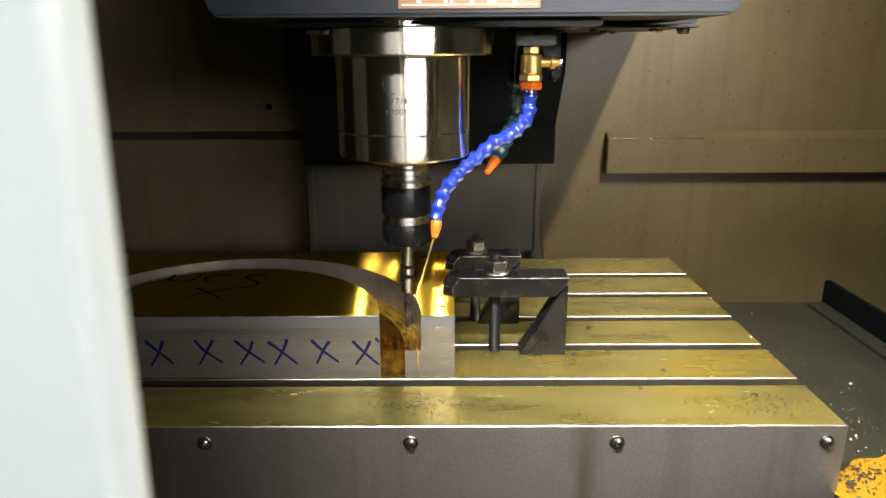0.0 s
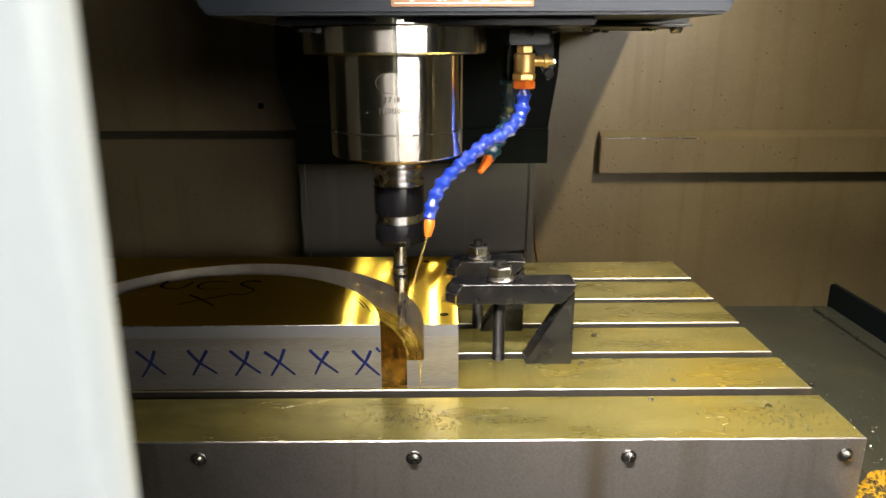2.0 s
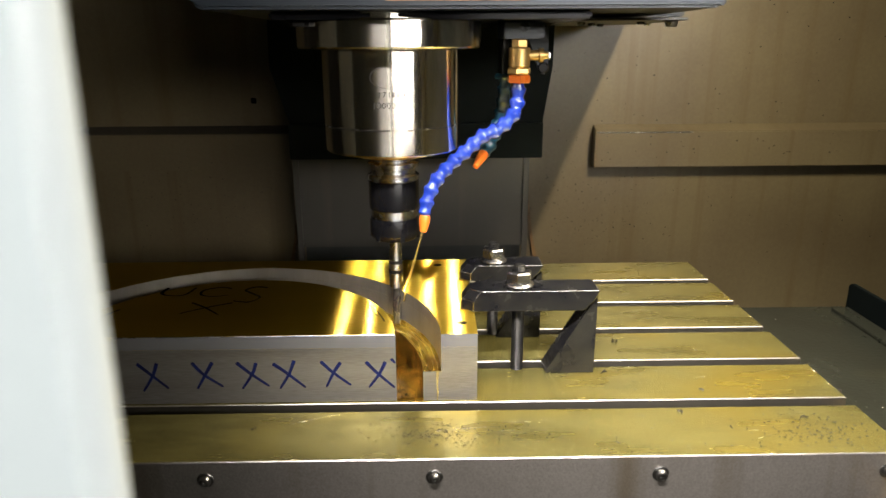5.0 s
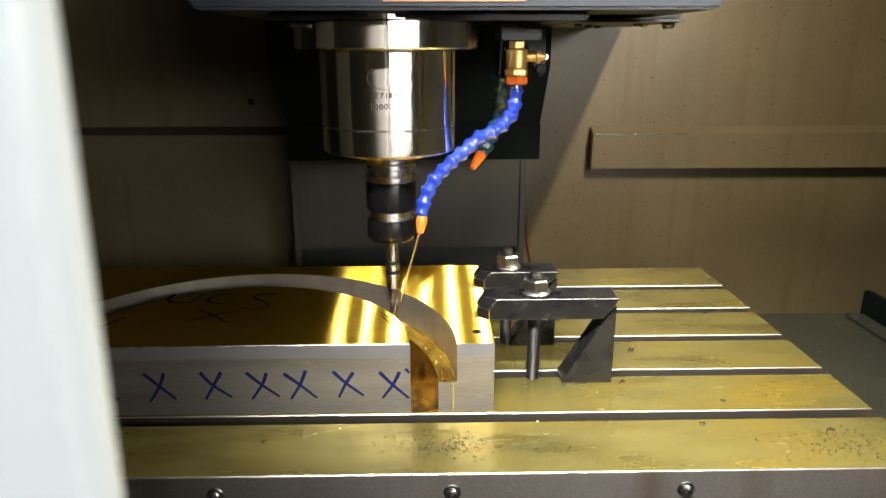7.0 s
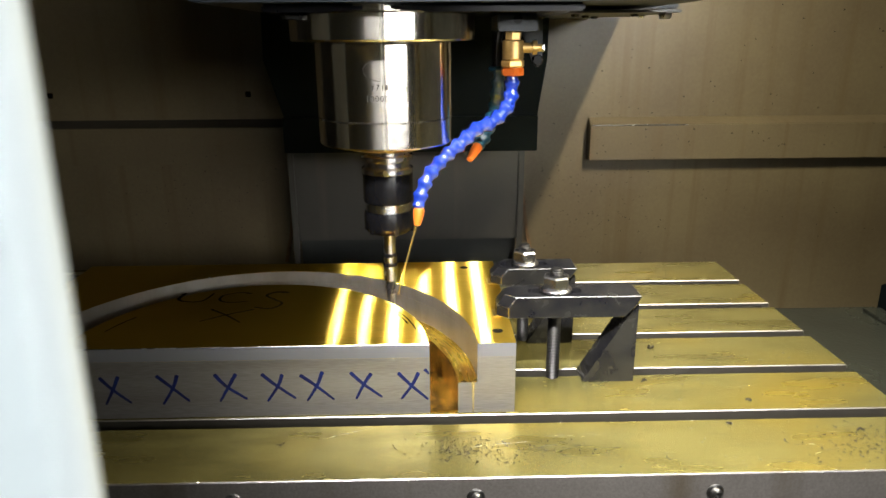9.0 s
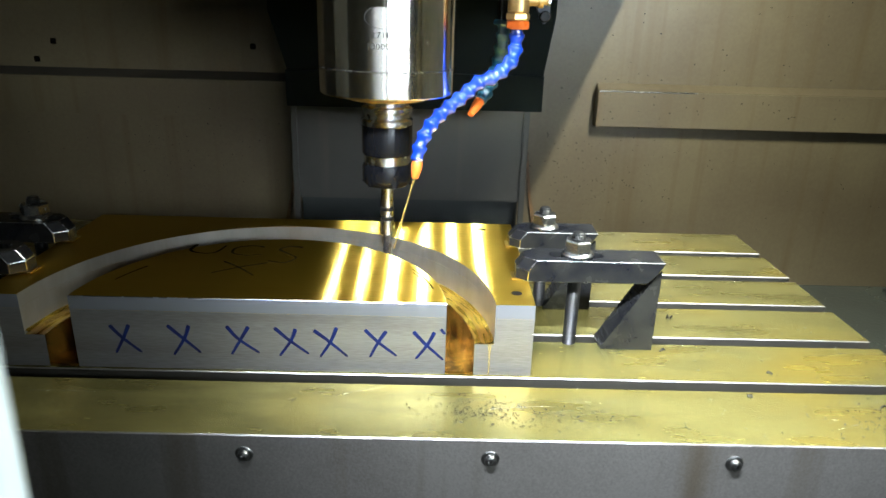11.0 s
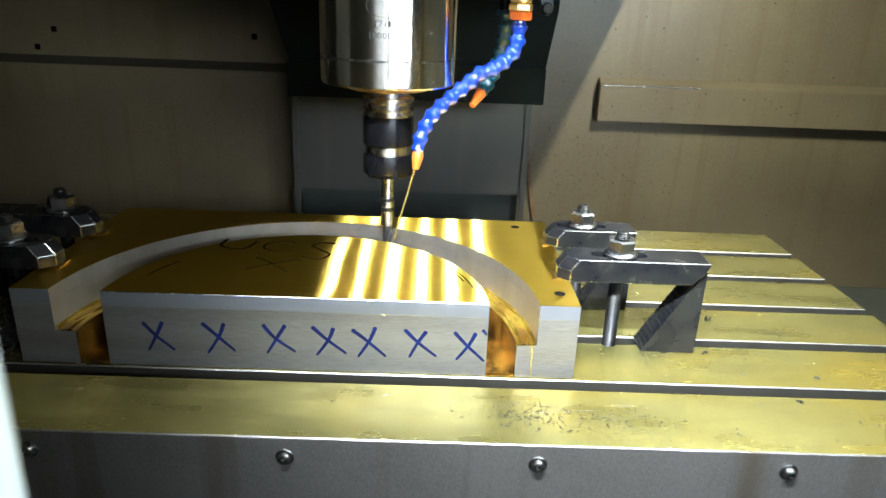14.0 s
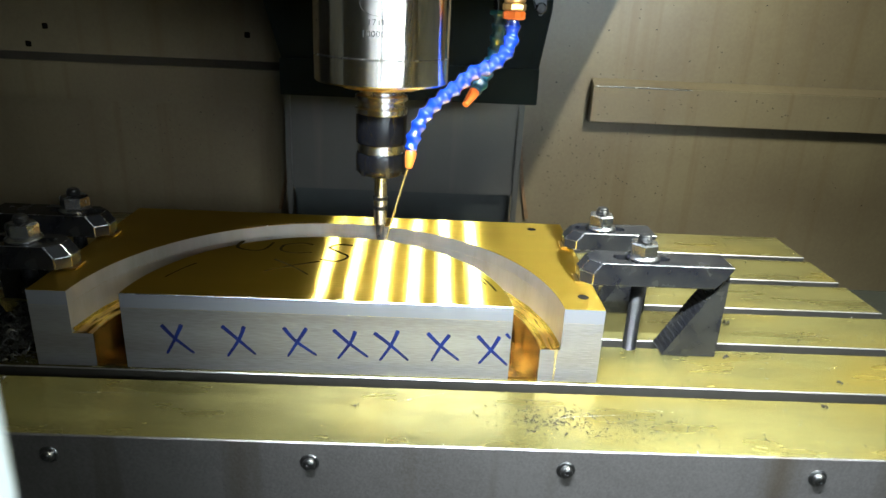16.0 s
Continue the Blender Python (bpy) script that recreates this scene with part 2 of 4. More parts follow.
def prism(outline, axis, a, b, bevel=0.0):
    """Extrudes a 2D outline along x, y or z from a to b."""
    bm = bmesh.new()
    def place(p, d):
        return {"x": (d, p[0], p[1]), "y": (p[0], d, p[1]), "z": (p[0], p[1], d)}[axis]
    lo = [bm.verts.new(place(p, a)) for p in outline]
    hi = [bm.verts.new(place(p, b)) for p in outline]
    bm.faces.new(lo)
    bm.faces.new(hi)
    n = len(outline)
    for i in range(n):
        bm.faces.new((lo[i], lo[(i + 1) % n], hi[(i + 1) % n], hi[i]))
    if bevel:
        bmesh.ops.recalc_face_normals(bm, faces=bm.faces)
        sharp = [e for e in bm.edges if len(e.link_faces) == 2 and e.calc_face_angle(0) > 0.6]
        bmesh.ops.bevel(bm, geom=sharp, offset=bevel, segments=2, affect="EDGES")
    return bm


def hexagon(across, z0, z1, chamfer=0.0015):
    r = across / math.sqrt(3)
    return turned([(r - chamfer, z0), (r, z0 + chamfer), (r, z1 - chamfer), (r - chamfer, z1)], 6)


def oriented(bm, m):
    bmesh.ops.transform(bm, matrix=m, verts=bm.verts[:])
    return bm


def strokes(lines, width, thick, to_world, n=10):
    """Marker strokes: each line is a list of 2D points through which a rounded ribbon runs."""
    bm = bmesh.new()
    for pts in lines:
        p = [Vector((a, b)) for a, b in pts]
        dense = []
        for i in range(len(p) - 1):
            p0, p1, p2, p3 = p[max(i - 1, 0)], p[i], p[i + 1], p[min(i + 2, len(p) - 1)]
            for k in range(n):
                t = k / n
                dense.append(0.5 * ((2 * p1) + (p2 - p0) * t + (2 * p0 - 5 * p1 + 4 * p2 - p3) * t * t + (3 * p1 - p0 - 3 * p2 + p3) * t ** 3))
        dense.append(p[-1])
        left, right, tl, tr = [], [], [], []
        for i, q in enumerate(dense):
            d = (dense[min(i + 1, len(dense) - 1)] - dense[max(i - 1, 0)]).normalized()
            f = i / (len(dense) - 1)
            w = width * (0.55 if i in (0, len(dense) - 1) else 1.0) * (1.05 - 0.45 * f)
            s = Vector((-d.y, d.x)) * w / 2
            left.append(bm.verts.new(to_world(q + s, thick)))
            right.append(bm.verts.new(to_world(q - s, thick)))
            tl.append(bm.verts.new(to_world(q + s, 0)))
            tr.append(bm.verts.new(to_world(q - s, 0)))
        for i in range(len(dense) - 1):
            bm.faces.new((left[i], left[i + 1], right[i + 1], right[i]))
            bm.faces.new((left[i], left[i + 1], tl[i + 1], tl[i]))
            bm.faces.new((right[i], right[i + 1], tr[i + 1], tr[i]))
    return bm


def scattered(count, seed, place, size, flat=0.5):
    """Small chips, each a squashed bent sliver."""
    rnd = random.Random(seed)
    bm = bmesh.new()
    for _ in range(count):
        at = Vector(place(rnd))
        s = size * rnd.uniform(0.5, 1.6)
        m = Matrix.Translation(at) @ Euler((rnd.uniform(-0.4, 0.4), rnd.uniform(-0.4, 0.4), rnd.uniform(0, 6.3))).to_matrix().to_4x4()
        a = [bm.verts.new(m @ Vector((x * s, y * s, z * s * flat))) for x, y, z in ((-1, -0.3, 0), (0, -0.45, 0.5), (1, -0.2, 0), (1, 0.25, 0.1), (0, 0.4, 0.6), (-0.9, 0.3, 0.1), (0, 0, 1.1))]
        for i, j in ((0, 1), (1, 2), (2, 3), (3, 4), (4, 5), (5, 0)):
            bm.faces.new((a[i], a[j], a[6]))
        bm.faces.new(a[:6])
    return bm


CARRIED = []   # all that rides on the machine table

# ---- enclosure ----
BACK = 0.75
tagged(finish("wall_back", box(-1.35, 1.35, BACK, BACK + 0.03, -0.5, 1.6), WALL), "oil-stained beige painted sheet metal back wall of the enclosure", "wall", kind="structure")
tagged(finish("wall_east", box(1.32, 1.35, -0.75, BACK - 0.003, -0.5, 1.6), SHELL), "beige painted sheet metal side wall", "wall", kind="structure")
tagged(finish("wall_west", box(-1.35, -1.32, -0.75, BACK - 0.003, -0.5, 1.6), SHELL), "beige painted sheet metal side wall", "wall", kind="structure")
tagged(finish("ceiling", box(-1.35, 1.35, -0.78, BACK + 0.03, 1.603, 1.63), SHELL), "painted sheet metal enclosure roof", "ceiling", kind="structure")
tagged(finish("wall_front_upper", box(-1.35, 1.35, -0.78, -0.753, 1.05, 1.6), SHELL), "painted sheet metal panel over the door opening", "wall", kind="structure")
tagged(finish("wall_front_lower", box(-1.35, 1.35, -0.78, -0.753, -0.5, -0.06), SHELL), "painted sheet metal panel under the door opening", "wall", kind="structure")
tagged(finish("wall_front_side", box(1.05, 1.35, -0.78, -0.753, -0.057, 1.047), SHELL), "painted sheet metal panel beside the door opening", "wall", kind="structure")
tagged(finish("floor", box(-1.35, 1.35, -0.78, BACK + 0.03, -0.455, -0.42), TRAY), "oil-wet grey steel chip tray", "chip tray", kind="structure")

# sheet metal ledges on the back wall
for x0, x1, lab in ((0.405, 1.318, "beige folded sheet metal ledge, oil-stained, on the lit back wall"), (-1.318, -0.262, "beige folded sheet metal ledge on the shaded back wall")):
    prof = [(BACK - 0.002, 0.095), (BACK - 0.030, 0.097), (BACK - 0.030, 0.176), (BACK - 0.002, 0.190)]
    tagged(finish("wall_ledge", prism(prof, "x", x0, x1, 0.0015), WALL), lab, "wall ledge", kind="structure")
tagged(finish("ledge_lip", box(0.407, 0.62, BACK - 0.0312, BACK - 0.0302, 0.1735, 0.1755, 0.0003), NUT), "thin bright metal strip along the edge of the wall ledge", "trim", kind="structure")
# dark strip along the sloping top of the left ledge
tagged(finish("ledge_strip", prism([(BACK - 0.0305, 0.1772), (BACK - 0.0025, 0.1912), (BACK - 0.0025, 0.1920), (BACK - 0.0308, 0.1780)], "x", -1.317, -0.264), LEDGE_DARK), "dark strip along the top of the left wall ledge", "grime", kind="structure")
# square cut-outs on the shaded wall
for x, z in ((-0.773, 0.246), (-0.814, 0.208), (-0.345, 0.246)):
    tagged(finish("wall_plug", box(x - 0.006, x + 0.006, BACK - 0.004, BACK - 0.001, z - 0.006, z + 0.006, 0.001), MATT_BLACK), "small dark square plug in the back wall", "wall plug", kind="structure")

# column cover behind the spindle head
cover = thing("column_cover", "grey painted telescopic column cover behind the spindle head", "way cover", (0, 0.6, 0))
part("upper_panel", box(-0.232, 0.236, 0.0, 0.14, -0.046, 0.60, 0.002), WALL_GREY, cover)
part("lower_panel", box(-0.228, 0.231, 0.025, 0.14, -0.418, -0.048, 0.002), COVER_DARK, cover, "dark lower cover panel")
for sx in (-1, 1):
    part("side_flange", box(sx * 0.2345 - 0.006 + 0.002, sx * 0.2345 + 0.006 + 0.002, -0.006, -0.001, -0.20, 0.60, 0.001), WALL_GREY, cover)
    part("side_seam", prism([(sx * 0.258, 0.03), (sx * 0.264, 0.03), (sx * 0.277, -0.07), (sx * 0.293, -0.14), (sx * 0.284, -0.14), (sx * 0.270, -0.07)], "y", 0.143, 0.147), RUST, cover, "rusty brown seam at the cover's edge")

# cover plate beside the table end, with an upright lip, riding with the table
wing = thing("table_wing", "oil-wet grey steel cover plate beside the table, with an upright lip", "cover plate", (0.4535, 0, -0.08))
CARRIED.append(wing)
part("cover_sheet", prism([(-0.002, -0.262), (0.275, -0.262), (0.275, 0.381), (-0.002, 0.381)], "z", -0.008, 0.0, 0.001), TRAY, wing)
part("lip_plate", prism([(-0.261, -0.0075), (-0.261, 0.046), (0.372, 0.046), (0.380, 0.041), (0.380, -0.0075)], "x", 0.2755, 0.283, 0.001), NECK, wing, "dark painted upright lip")
part("foot_strip", box(0.243, 0.274, -0.260, 0.368, 0.0003, 0.005, 0.0012), TRAY, wing, "flat steel foot strip")
part("rear_flange", box(0.0, 0.274, 0.3815, 0.3845, -0.03, -0.0002, 0.0008), TRAY, wing)

# saddle under the table
saddle = thing("saddle", "oil-wet steel saddle carrying the machine table", "machine saddle", (0, 0, 0))
part("saddle_body", box(-0.30, 0.36, -0.10, 0.33, -0.419, -0.092, 0.006), TABLE_SIDE, saddle)

# door standing near the camera
door = tagged(thing("door_1", "pale grey-white painted steel machine door, standing open", "machine door", (0.0075, -0.7165, 0)), kind="structure")
door.rotation_euler.y = radians(1.17)   # hangs slightly out of plumb
DR = 0.003
fold = [(-DR + DR * math.sin(math.pi * k / 16), -DR * math.cos(math.pi * k / 16)) for k in range(17)]
part("door_panel", prism([(-1.3, -DR)] + fold + [(-1.3, DR)], "z", -0.5, 1.04), DOOR, door, smooth=True)
# unseen dark sheet added so the door's back doesn't brighten the chrome
part("dark_backing", box(-1.3, -0.02, DR + 0.0004, DR + 0.0024, -0.5, 1.04), COVER_DARK, door, "dark sheet added behind the door to dim its reflection in the spindle")

# ---- spindle head ----
head = thing("milling_head", "dark blue-black painted head of the milling machine", "milling machine", (0, 0, 0.395))
HY = -0.12
outline = [(-0.178, 0.03), (-0.172, 0.004), (-0.164, 0.0), (0.312, 0.0), (0.319, 0.006), (0.319, 0.45), (-0.178, 0.45)]
part("head_casting", prism(outline, "y", HY, 0.40, 0.003), HEAD, head)
part("underside_skirt", box(-0.11, 0.20, HY + 0.03, 0.30, -0.008, -0.0005, 0.002), BLACK_OXIDE, head)
neck = [(-0.214, 0.03), (-0.217, -0.066), (-0.190, -0.158), (-0.193, -0.215), (0.230, -0.215), (0.229, -0.155), (0.242, -0.067), (0.243, 0.03)]
part("neck_cover", prism(neck, "y", 0.36, 0.598, 0.002), NECK, head, "black sheet neck cover")
part("neck_fold", box(-0.192, 0.229, 0.354, 0.3595, -0.215, -0.157, 0.001), NECK, head)
# boxes added behind the head for the slanted wall shadow; the upper one unseen
part("head_back", box(0.247, 0.393, 0.203, 0.745, 0.003, 0.072, 0.002), HEAD, head)
part("shadow_block", box(0.247, 0.488, 0.203, 0.745, 0.073, 0.424, 0.002), HEAD, head)
arm = part("side_bracket", box(0.135, 0.326, 0.0, 0.20, -0.0075, -0.0045, 0.001), COVER_DARK, head, "oily steel bracket plate with screws")
for k in range(8):
    x = 0.15 + 0.023 * k
    bm = turned([(0.0045, 0), (0.0048, 0.001), (0.0035, 0.003)], 14)
    part("screw", oriented(bm, pose(x, 0.05 + 0.05 * (k % 3), -0.0077, 180, 0, 0)), STEEL if k in (0, 7) else CLAMP, arm)
bm = turned([(0.007, 0), (0.0075, 0.002), (0.006, 0.006), (0.003, 0.0062)], 16)
part("bracket_screw", oriented(bm, pose(0.317, 0.03, -0.0077, 180, 0, 0)), STEEL, arm)
sticker = part("sticker", box(0.004, 0.134, HY - 0.0015, HY - 0.0004, 0.007, 0.10), STICKER, head, "orange printed warning sticker")
part("sticker_frame", box(0.007, 0.131, HY - 0.0021, HY - 0.0016, 0.0095, 0.0105), STICKER_INK, sticker)
for x0, w in ((0.021, 0.0035), (0.046, 0.003), (0.052, 0.0018), (0.070, 0.003), (0.086, 0.0035), (0.091, 0.002), (0.109, 0.003)):
    part("print_bar", box(x0, x0 + w, HY - 0.0021, HY - 0.0016, 0.0115, 0.03), STICKER_INK, sticker)
part("head_bolt", oriented(turned([(0.011, 0), (0.012, 0.002), (0.012, 0.006)], 6), pose(-0.085, -0.06, -0.008, 180, 0, 0)), CLAMP, head)

# ---- spindle ----
spindle = thing("spindle", "polished steel milling spindle cartridge with engraved marking", "spindle", (0, 0, 0.25))
part("flange", turned([(0.092, 0.109), (0.099, 0.110), (0.100, 0.1115), (0.100, 0.136), (0.0985, 0.138), (0.091, 0.1385), (0.091, 0.1445)], 96), CHROME, spindle, smooth=True)
part("cartridge", turned([(0.060, 0.0), (0.0725, 0.0005), (0.0745, 0.0025), (0.0748, 0.028), (0.0742, 0.0285), (0.0742, 0.0297), (0.0748, 0.0302), (0.0748, 0.108)], 96), CHROME, spindle, smooth=True)
# bright ring laid in the groove to paint its thin glint
part("groove_glint", turned([(0.0744, 0.0286), (0.0750, 0.0289), (0.0750, 0.0294), (0.0744, 0.0297)], 96), NUT, spindle, "thin bright ring added as the glint of the groove", smooth=True)
part("nose_ring", turned([(0.034, -0.006), (0.044, -0.006), (0.046, -0.0045), (0.046, -0.0005)], 72), BRASS, spindle, "golden nose ring", smooth=True)


def engraved(text, size, z, dx=0.0):
    cu = bpy.data.curves.new("text", "FONT")
    cu.body, cu.size, cu.align_x, cu.extrude = text, size, "CENTER", 0.0
    cu.space_character = 1.15
    tmp = new("tmp", cu)
    me = bpy.data.meshes.new_from_object(tmp.evaluated_get(bpy.context.evaluated_depsgraph_get()))
    bpy.data.objects.remove(tmp)
    for v in me.vertices:
        a = -math.pi / 2 + (v.co.x + dx) / 0.0748 + 0.06
        v.co = Vector((0.0752 * math.cos(a), 0.0752 * math.sin(a), z + v.co.y))
    me.materials.append(ENGRAVE)
    ob = new("engraved_text", me)
    ob.parent = spindle


engraved("10000rpm", 0.0085, 0.0515)
engraved("171", 0.0085, 0.0625, -0.0072)
engraved("84", 0.0085, 0.0625, 0.0098)
bm = bmesh.new()
a0, a1 = (-math.pi / 2 + 0.06 + x / 0.0748 for x in (0.0004, 0.0034))
bm.faces.new([bm.verts.new((0.0752 * math.cos(a), 0.0752 * math.sin(a), z)) for a, z in ((a0, 0.0628), (a1, 0.0628), (a1, 0.068), (a0, 0.068))])
part("serial_bar", bm, ENGRAVE, spindle)
bm = bmesh.new()
ring = []
for k in range(48):
    t = 2 * math.pi * k / 48
    for rr in (1.0, 0.975):
        a = -math.pi / 2 + 0.05 + 0.021 * rr * math.cos(t) / 0.0748
        ring.append(bm.verts.new((0.0751 * math.cos(a), 0.0751 * math.sin(a), 0.082 + 0.011 * rr * math.sin(t))))
for k in range(48):
    i, j = 2 * k, 2 * ((k + 1) % 48)
    bm.faces.new((ring[i], ring[j], ring[j + 1], ring[i + 1]))
part("engraved_oval", bm, ENGRAVE, spindle)

rs = random.Random(77)
bm = bmesh.new()
for k in range(130):
    a, z, q = rs.uniform(-2.7, -0.4), rs.uniform(0.004, 0.105), rs.uniform(0.0003, 0.0007)
    c = [bm.verts.new((0.0750 * math.cos(a + q / 0.0748 * math.cos(t)), 0.0750 * math.sin(a + q / 0.0748 * math.cos(t)), z + q * math.sin(t))) for t in (0, 1.05, 2.1, 3.14, 4.2, 5.25)]
    tip = bm.verts.new((0.0754 * math.cos(a), 0.0754 * math.sin(a), z))
    for i in range(6):
        bm.faces.new((c[i], c[(i + 1) % 6], tip))
part("oil_spots", bm, DROP, spindle, "fine oil droplets on the polished steel")

# tool holder that turns in the spindle
holder = thing("tool_holder", "black and steel collet tool holder with an end mill", "tool holder", (0, 0, 0.145))
part("holder_flange", turned([(0.0285, 0.070), (0.0295, 0.071), (0.0295, 0.076), (0.0255, 0.079), (0.0255, 0.083), (0.0295, 0.086), (0.0295, 0.090), (0.0285, 0.0905), (0.024, 0.092), (0.024, 0.0985)], 72), STEEL, holder, smooth=True)
part("holder_body", turned([(0.0275, 0.036), (0.0285, 0.037), (0.0290, 0.040), (0.0290, 0.0685), (0.0285, 0.0696)], 72), BLACK_OXIDE, holder, "black oxide holder body", smooth=True)
part("collar", turned([(0.0265, 0.026), (0.0265, 0.0355)], 64), STEEL, holder, smooth=True)
nutb = part("collet_nut", turned([(0.0095, 0.0), (0.0245, 0.0), (0.0282, 0.004), (0.0290, 0.008), (0.0290, 0.022), (0.0275, 0.0255)], 72), BLACK_OXIDE, holder, "black collet nut", smooth=True)
for k in range(6):
    part("wrench_slot", oriented(box(-0.0025, 0.0025, 0.0265, 0.0293, 0.001, 0.011), pose(0, 0, 0, 0, 0, 60 * k + 20)), BLACK_OXIDE, nutb)
tool = part("end_mill", turned([(0.0052, -0.0625), (0.0083, -0.0615), (0.0083, -0.0455), (0.0078, -0.0450), (0.0078, -0.0385), (0.0083, -0.0380), (0.0083, -0.0300), (0.0074, -0.0295), (0.0074, -0.0003)], 40), STEEL, holder, "steel shank extension", smooth=True)
for zr in (-0.0418, -0.0300):
    part("dark_ring", turned([(0.0080, zr - 0.0022), (0.0085, zr - 0.0018), (0.0085, zr + 0.0018), (0.0080, zr + 0.0022)], 40), CLAMP, tool, "dark ring round the shank", smooth=True)
bm = bmesh.new()
N, H = 24, 20
rings = []
for j in range(H + 1):
    z = -0.109 + (0.109 - 0.063) * j / H
    rings.append([bm.verts.new(((0.0047 + 0.0007 * math.cos(4 * (2 * math.pi * i / N) - 9 * j / H)) * math.cos(2 * math.pi * i / N),
                               (0.0047 + 0.0007 * math.cos(4 * (2 * math.pi * i / N) - 9 * j / H)) * math.sin(2 * math.pi * i / N), z)) for i in range(N)])
for a, b in zip(rings, rings[1:]):
    for i in range(N):
        bm.faces.new((a[i], a[(i + 1) % N], b[(i + 1) % N], b[i]))
bm.faces.new(rings[0])
bm.faces.new(rings[-1])
part("cutter", bm, CARBIDE, tool, "fluted carbide cutter", smooth=True)


# ---- coolant hoses ----
def bez(points, n):
    p = [Vector(q) for q in points]
    out = []
    for i in range(len(p) - 1):
        p0, p1, p2, p3 = p[max(i - 1, 0)], p[i], p[i + 1], p[min(i + 2, len(p) - 1)]
        for k in range(n):
            t = k / n
            out.append(0.5 * ((2 * p1) + (p2 - p0) * t + (2 * p0 - 5 * p1 + 4 * p2 - p3) * t * t + (3 * p1 - p0 - 3 * p2 + p3) * t ** 3))
    out.append(p[-1])
    return out


def along(path, s):
    total = 0
    for a, b in zip(path, path[1:]):
        d = (b - a).length
        if total + d >= s:
            return a + (b - a) * ((s - total) / d), (b - a).normalized()
        total += d
    return path[-1], (path[-1] - path[-2]).normalized()


def hose(name, label, points, link, radius, colour, nozzle_len):
    base = Vector(points[0])
    ob = thing(name, label, "coolant hose", base)
    path = bez(points, 12)
    length = sum((b - a).length for a, b in zip(path, path[1:]))
    count = int((length - nozzle_len) / link)
    for k in range(count):
        at, d = along(path, link * (k + 0.5))
        m = Matrix.Translation(at - base) @ (d).to_track_quat("Z", "Y").to_matrix().to_4x4()
        r, l2 = radius, link / 2
        bm = turned([(0.55 * r, -l2 * 0.60), (0.86 * r, -l2 * 0.98), (0.98 * r, -l2 * 1.02), (1.04 * r, -l2 * 0.90), (1.05 * r, -l2 * 0.66), (0.99 * r, -l2 * 0.40), (0.86 * r, -l2 * 0.08), (0.76 * r, l2 * 0.22), (0.74 * r, l2 * 0.48), (0.80 * r, l2 * 0.75), (0.84 * r, l2 * 1.05), (0.74 * r, l2 * 1.30), (0.58 * r, l2 * 1.45)], 24)
        part("hose_link", oriented(bm, m), colour, ob, smooth=True)
    at, d = along(path, length - nozzle_len)
    m = Matrix.Translation(at - base) @ d.to_track_quat("Z", "Y").to_matrix().to_4x4()
    bm = turned([(0.6 * radius, -0.003), (0.70 * radius, 0.0), (0.68 * radius, nozzle_len * 0.3), (0.40 * radius, nozzle_len), (0.25 * radius, nozzle_len * 1.02)], 20)
    part("nozzle", oriented(bm, m), ORANGE, ob, "orange nozzle tip", smooth=True)
    return ob


hose("coolant_hose", "blue segmented coolant hose with an orange nozzle aimed at the cutter",
     [(0.1413, 0, 0.331), (0.1412, 0, 0.3056), (0.1367, -0.005, 0.2892), (0.1206, -0.01, 0.2734), (0.1013, -0.015, 0.2650), (0.084, -0.02, 0.2508), (0.0661, -0.028, 0.2369), (0.0514, -0.035, 0.2223), (0.0425, -0.04, 0.2074), (0.0374, -0.045, 0.1924), (0.0361, -0.048, 0.1803), (0.0333, -0.05, 0.1650)],
     0.0142, 0.0089, BLUE, 0.016)
hose("coolant_hose", "dark teal segmented coolant hose with an orange nozzle",
     [(0.131, 0.04, 0.330), (0.131, 0.04, 0.319), (0.1295, 0.04, 0.2993), (0.1254, 0.04, 0.2761), (0.1157, 0.03, 0.2565), (0.1077, 0.02, 0.2440), (0.0945, 0.0, 0.2290)],
     0.0142, 0.0088, TEAL, 0.024)

valve = thing("coolant_valve", "brass coolant valve under a black manifold block", "valve", (0.142, 0, 0.3945))
blk = part("manifold_block", box(-0.019, 0.024, -0.02, 0.06, -0.0255, -0.0085, 0.0015), HEAD, valve, "black manifold block")
part("block_plug", oriented(turned([(0.0048, 0), (0.0048, 0.0012), (0.003, 0.0012), (0.003, 0.0003)], 16), pose(0.002, -0.0201, -0.0135, 90, 0, 0)), CLAMP, blk)
part("hex_neck", oriented(hexagon(0.016, -0.035, -0.025), pose(0, 0, 0, 0, 0, 15)), BRASS, valve)
part("valve_body", turned([(0.0095, -0.056), (0.0118, -0.054), (0.0118, -0.036), (0.0105, -0.0345)], 28), BRASS, valve, smooth=True)
part("lower_hex", oriented(hexagon(0.023, -0.0635, -0.0555), pose(0, 0, 0, 0, 0, 10)), BRASS, valve)
stem = part("side_stem", oriented(turned([(0.0055, 0.010), (0.0055, 0.021), (0.0075, 0.0215), (0.0075, 0.026), (0.004, 0.0265), (0.004, 0.031)], 18), pose(0, 0, -0.043, 0, 90, 0)), BRASS, valve, smooth=True)
part("stem_screw", oriented(turned([(0.0035, 0.031), (0.005, 0.0315), (0.005, 0.034), (0.003, 0.0345)], 6), pose(0, 0, -0.043, 0, 90, 0)), STEEL, stem)
part("orange_nut", oriented(hexagon(0.0235, -0.0725, -0.0637), pose(0, 0, 0, 0, 0, 30)), ORANGE, valve, "orange plastic hose nut")
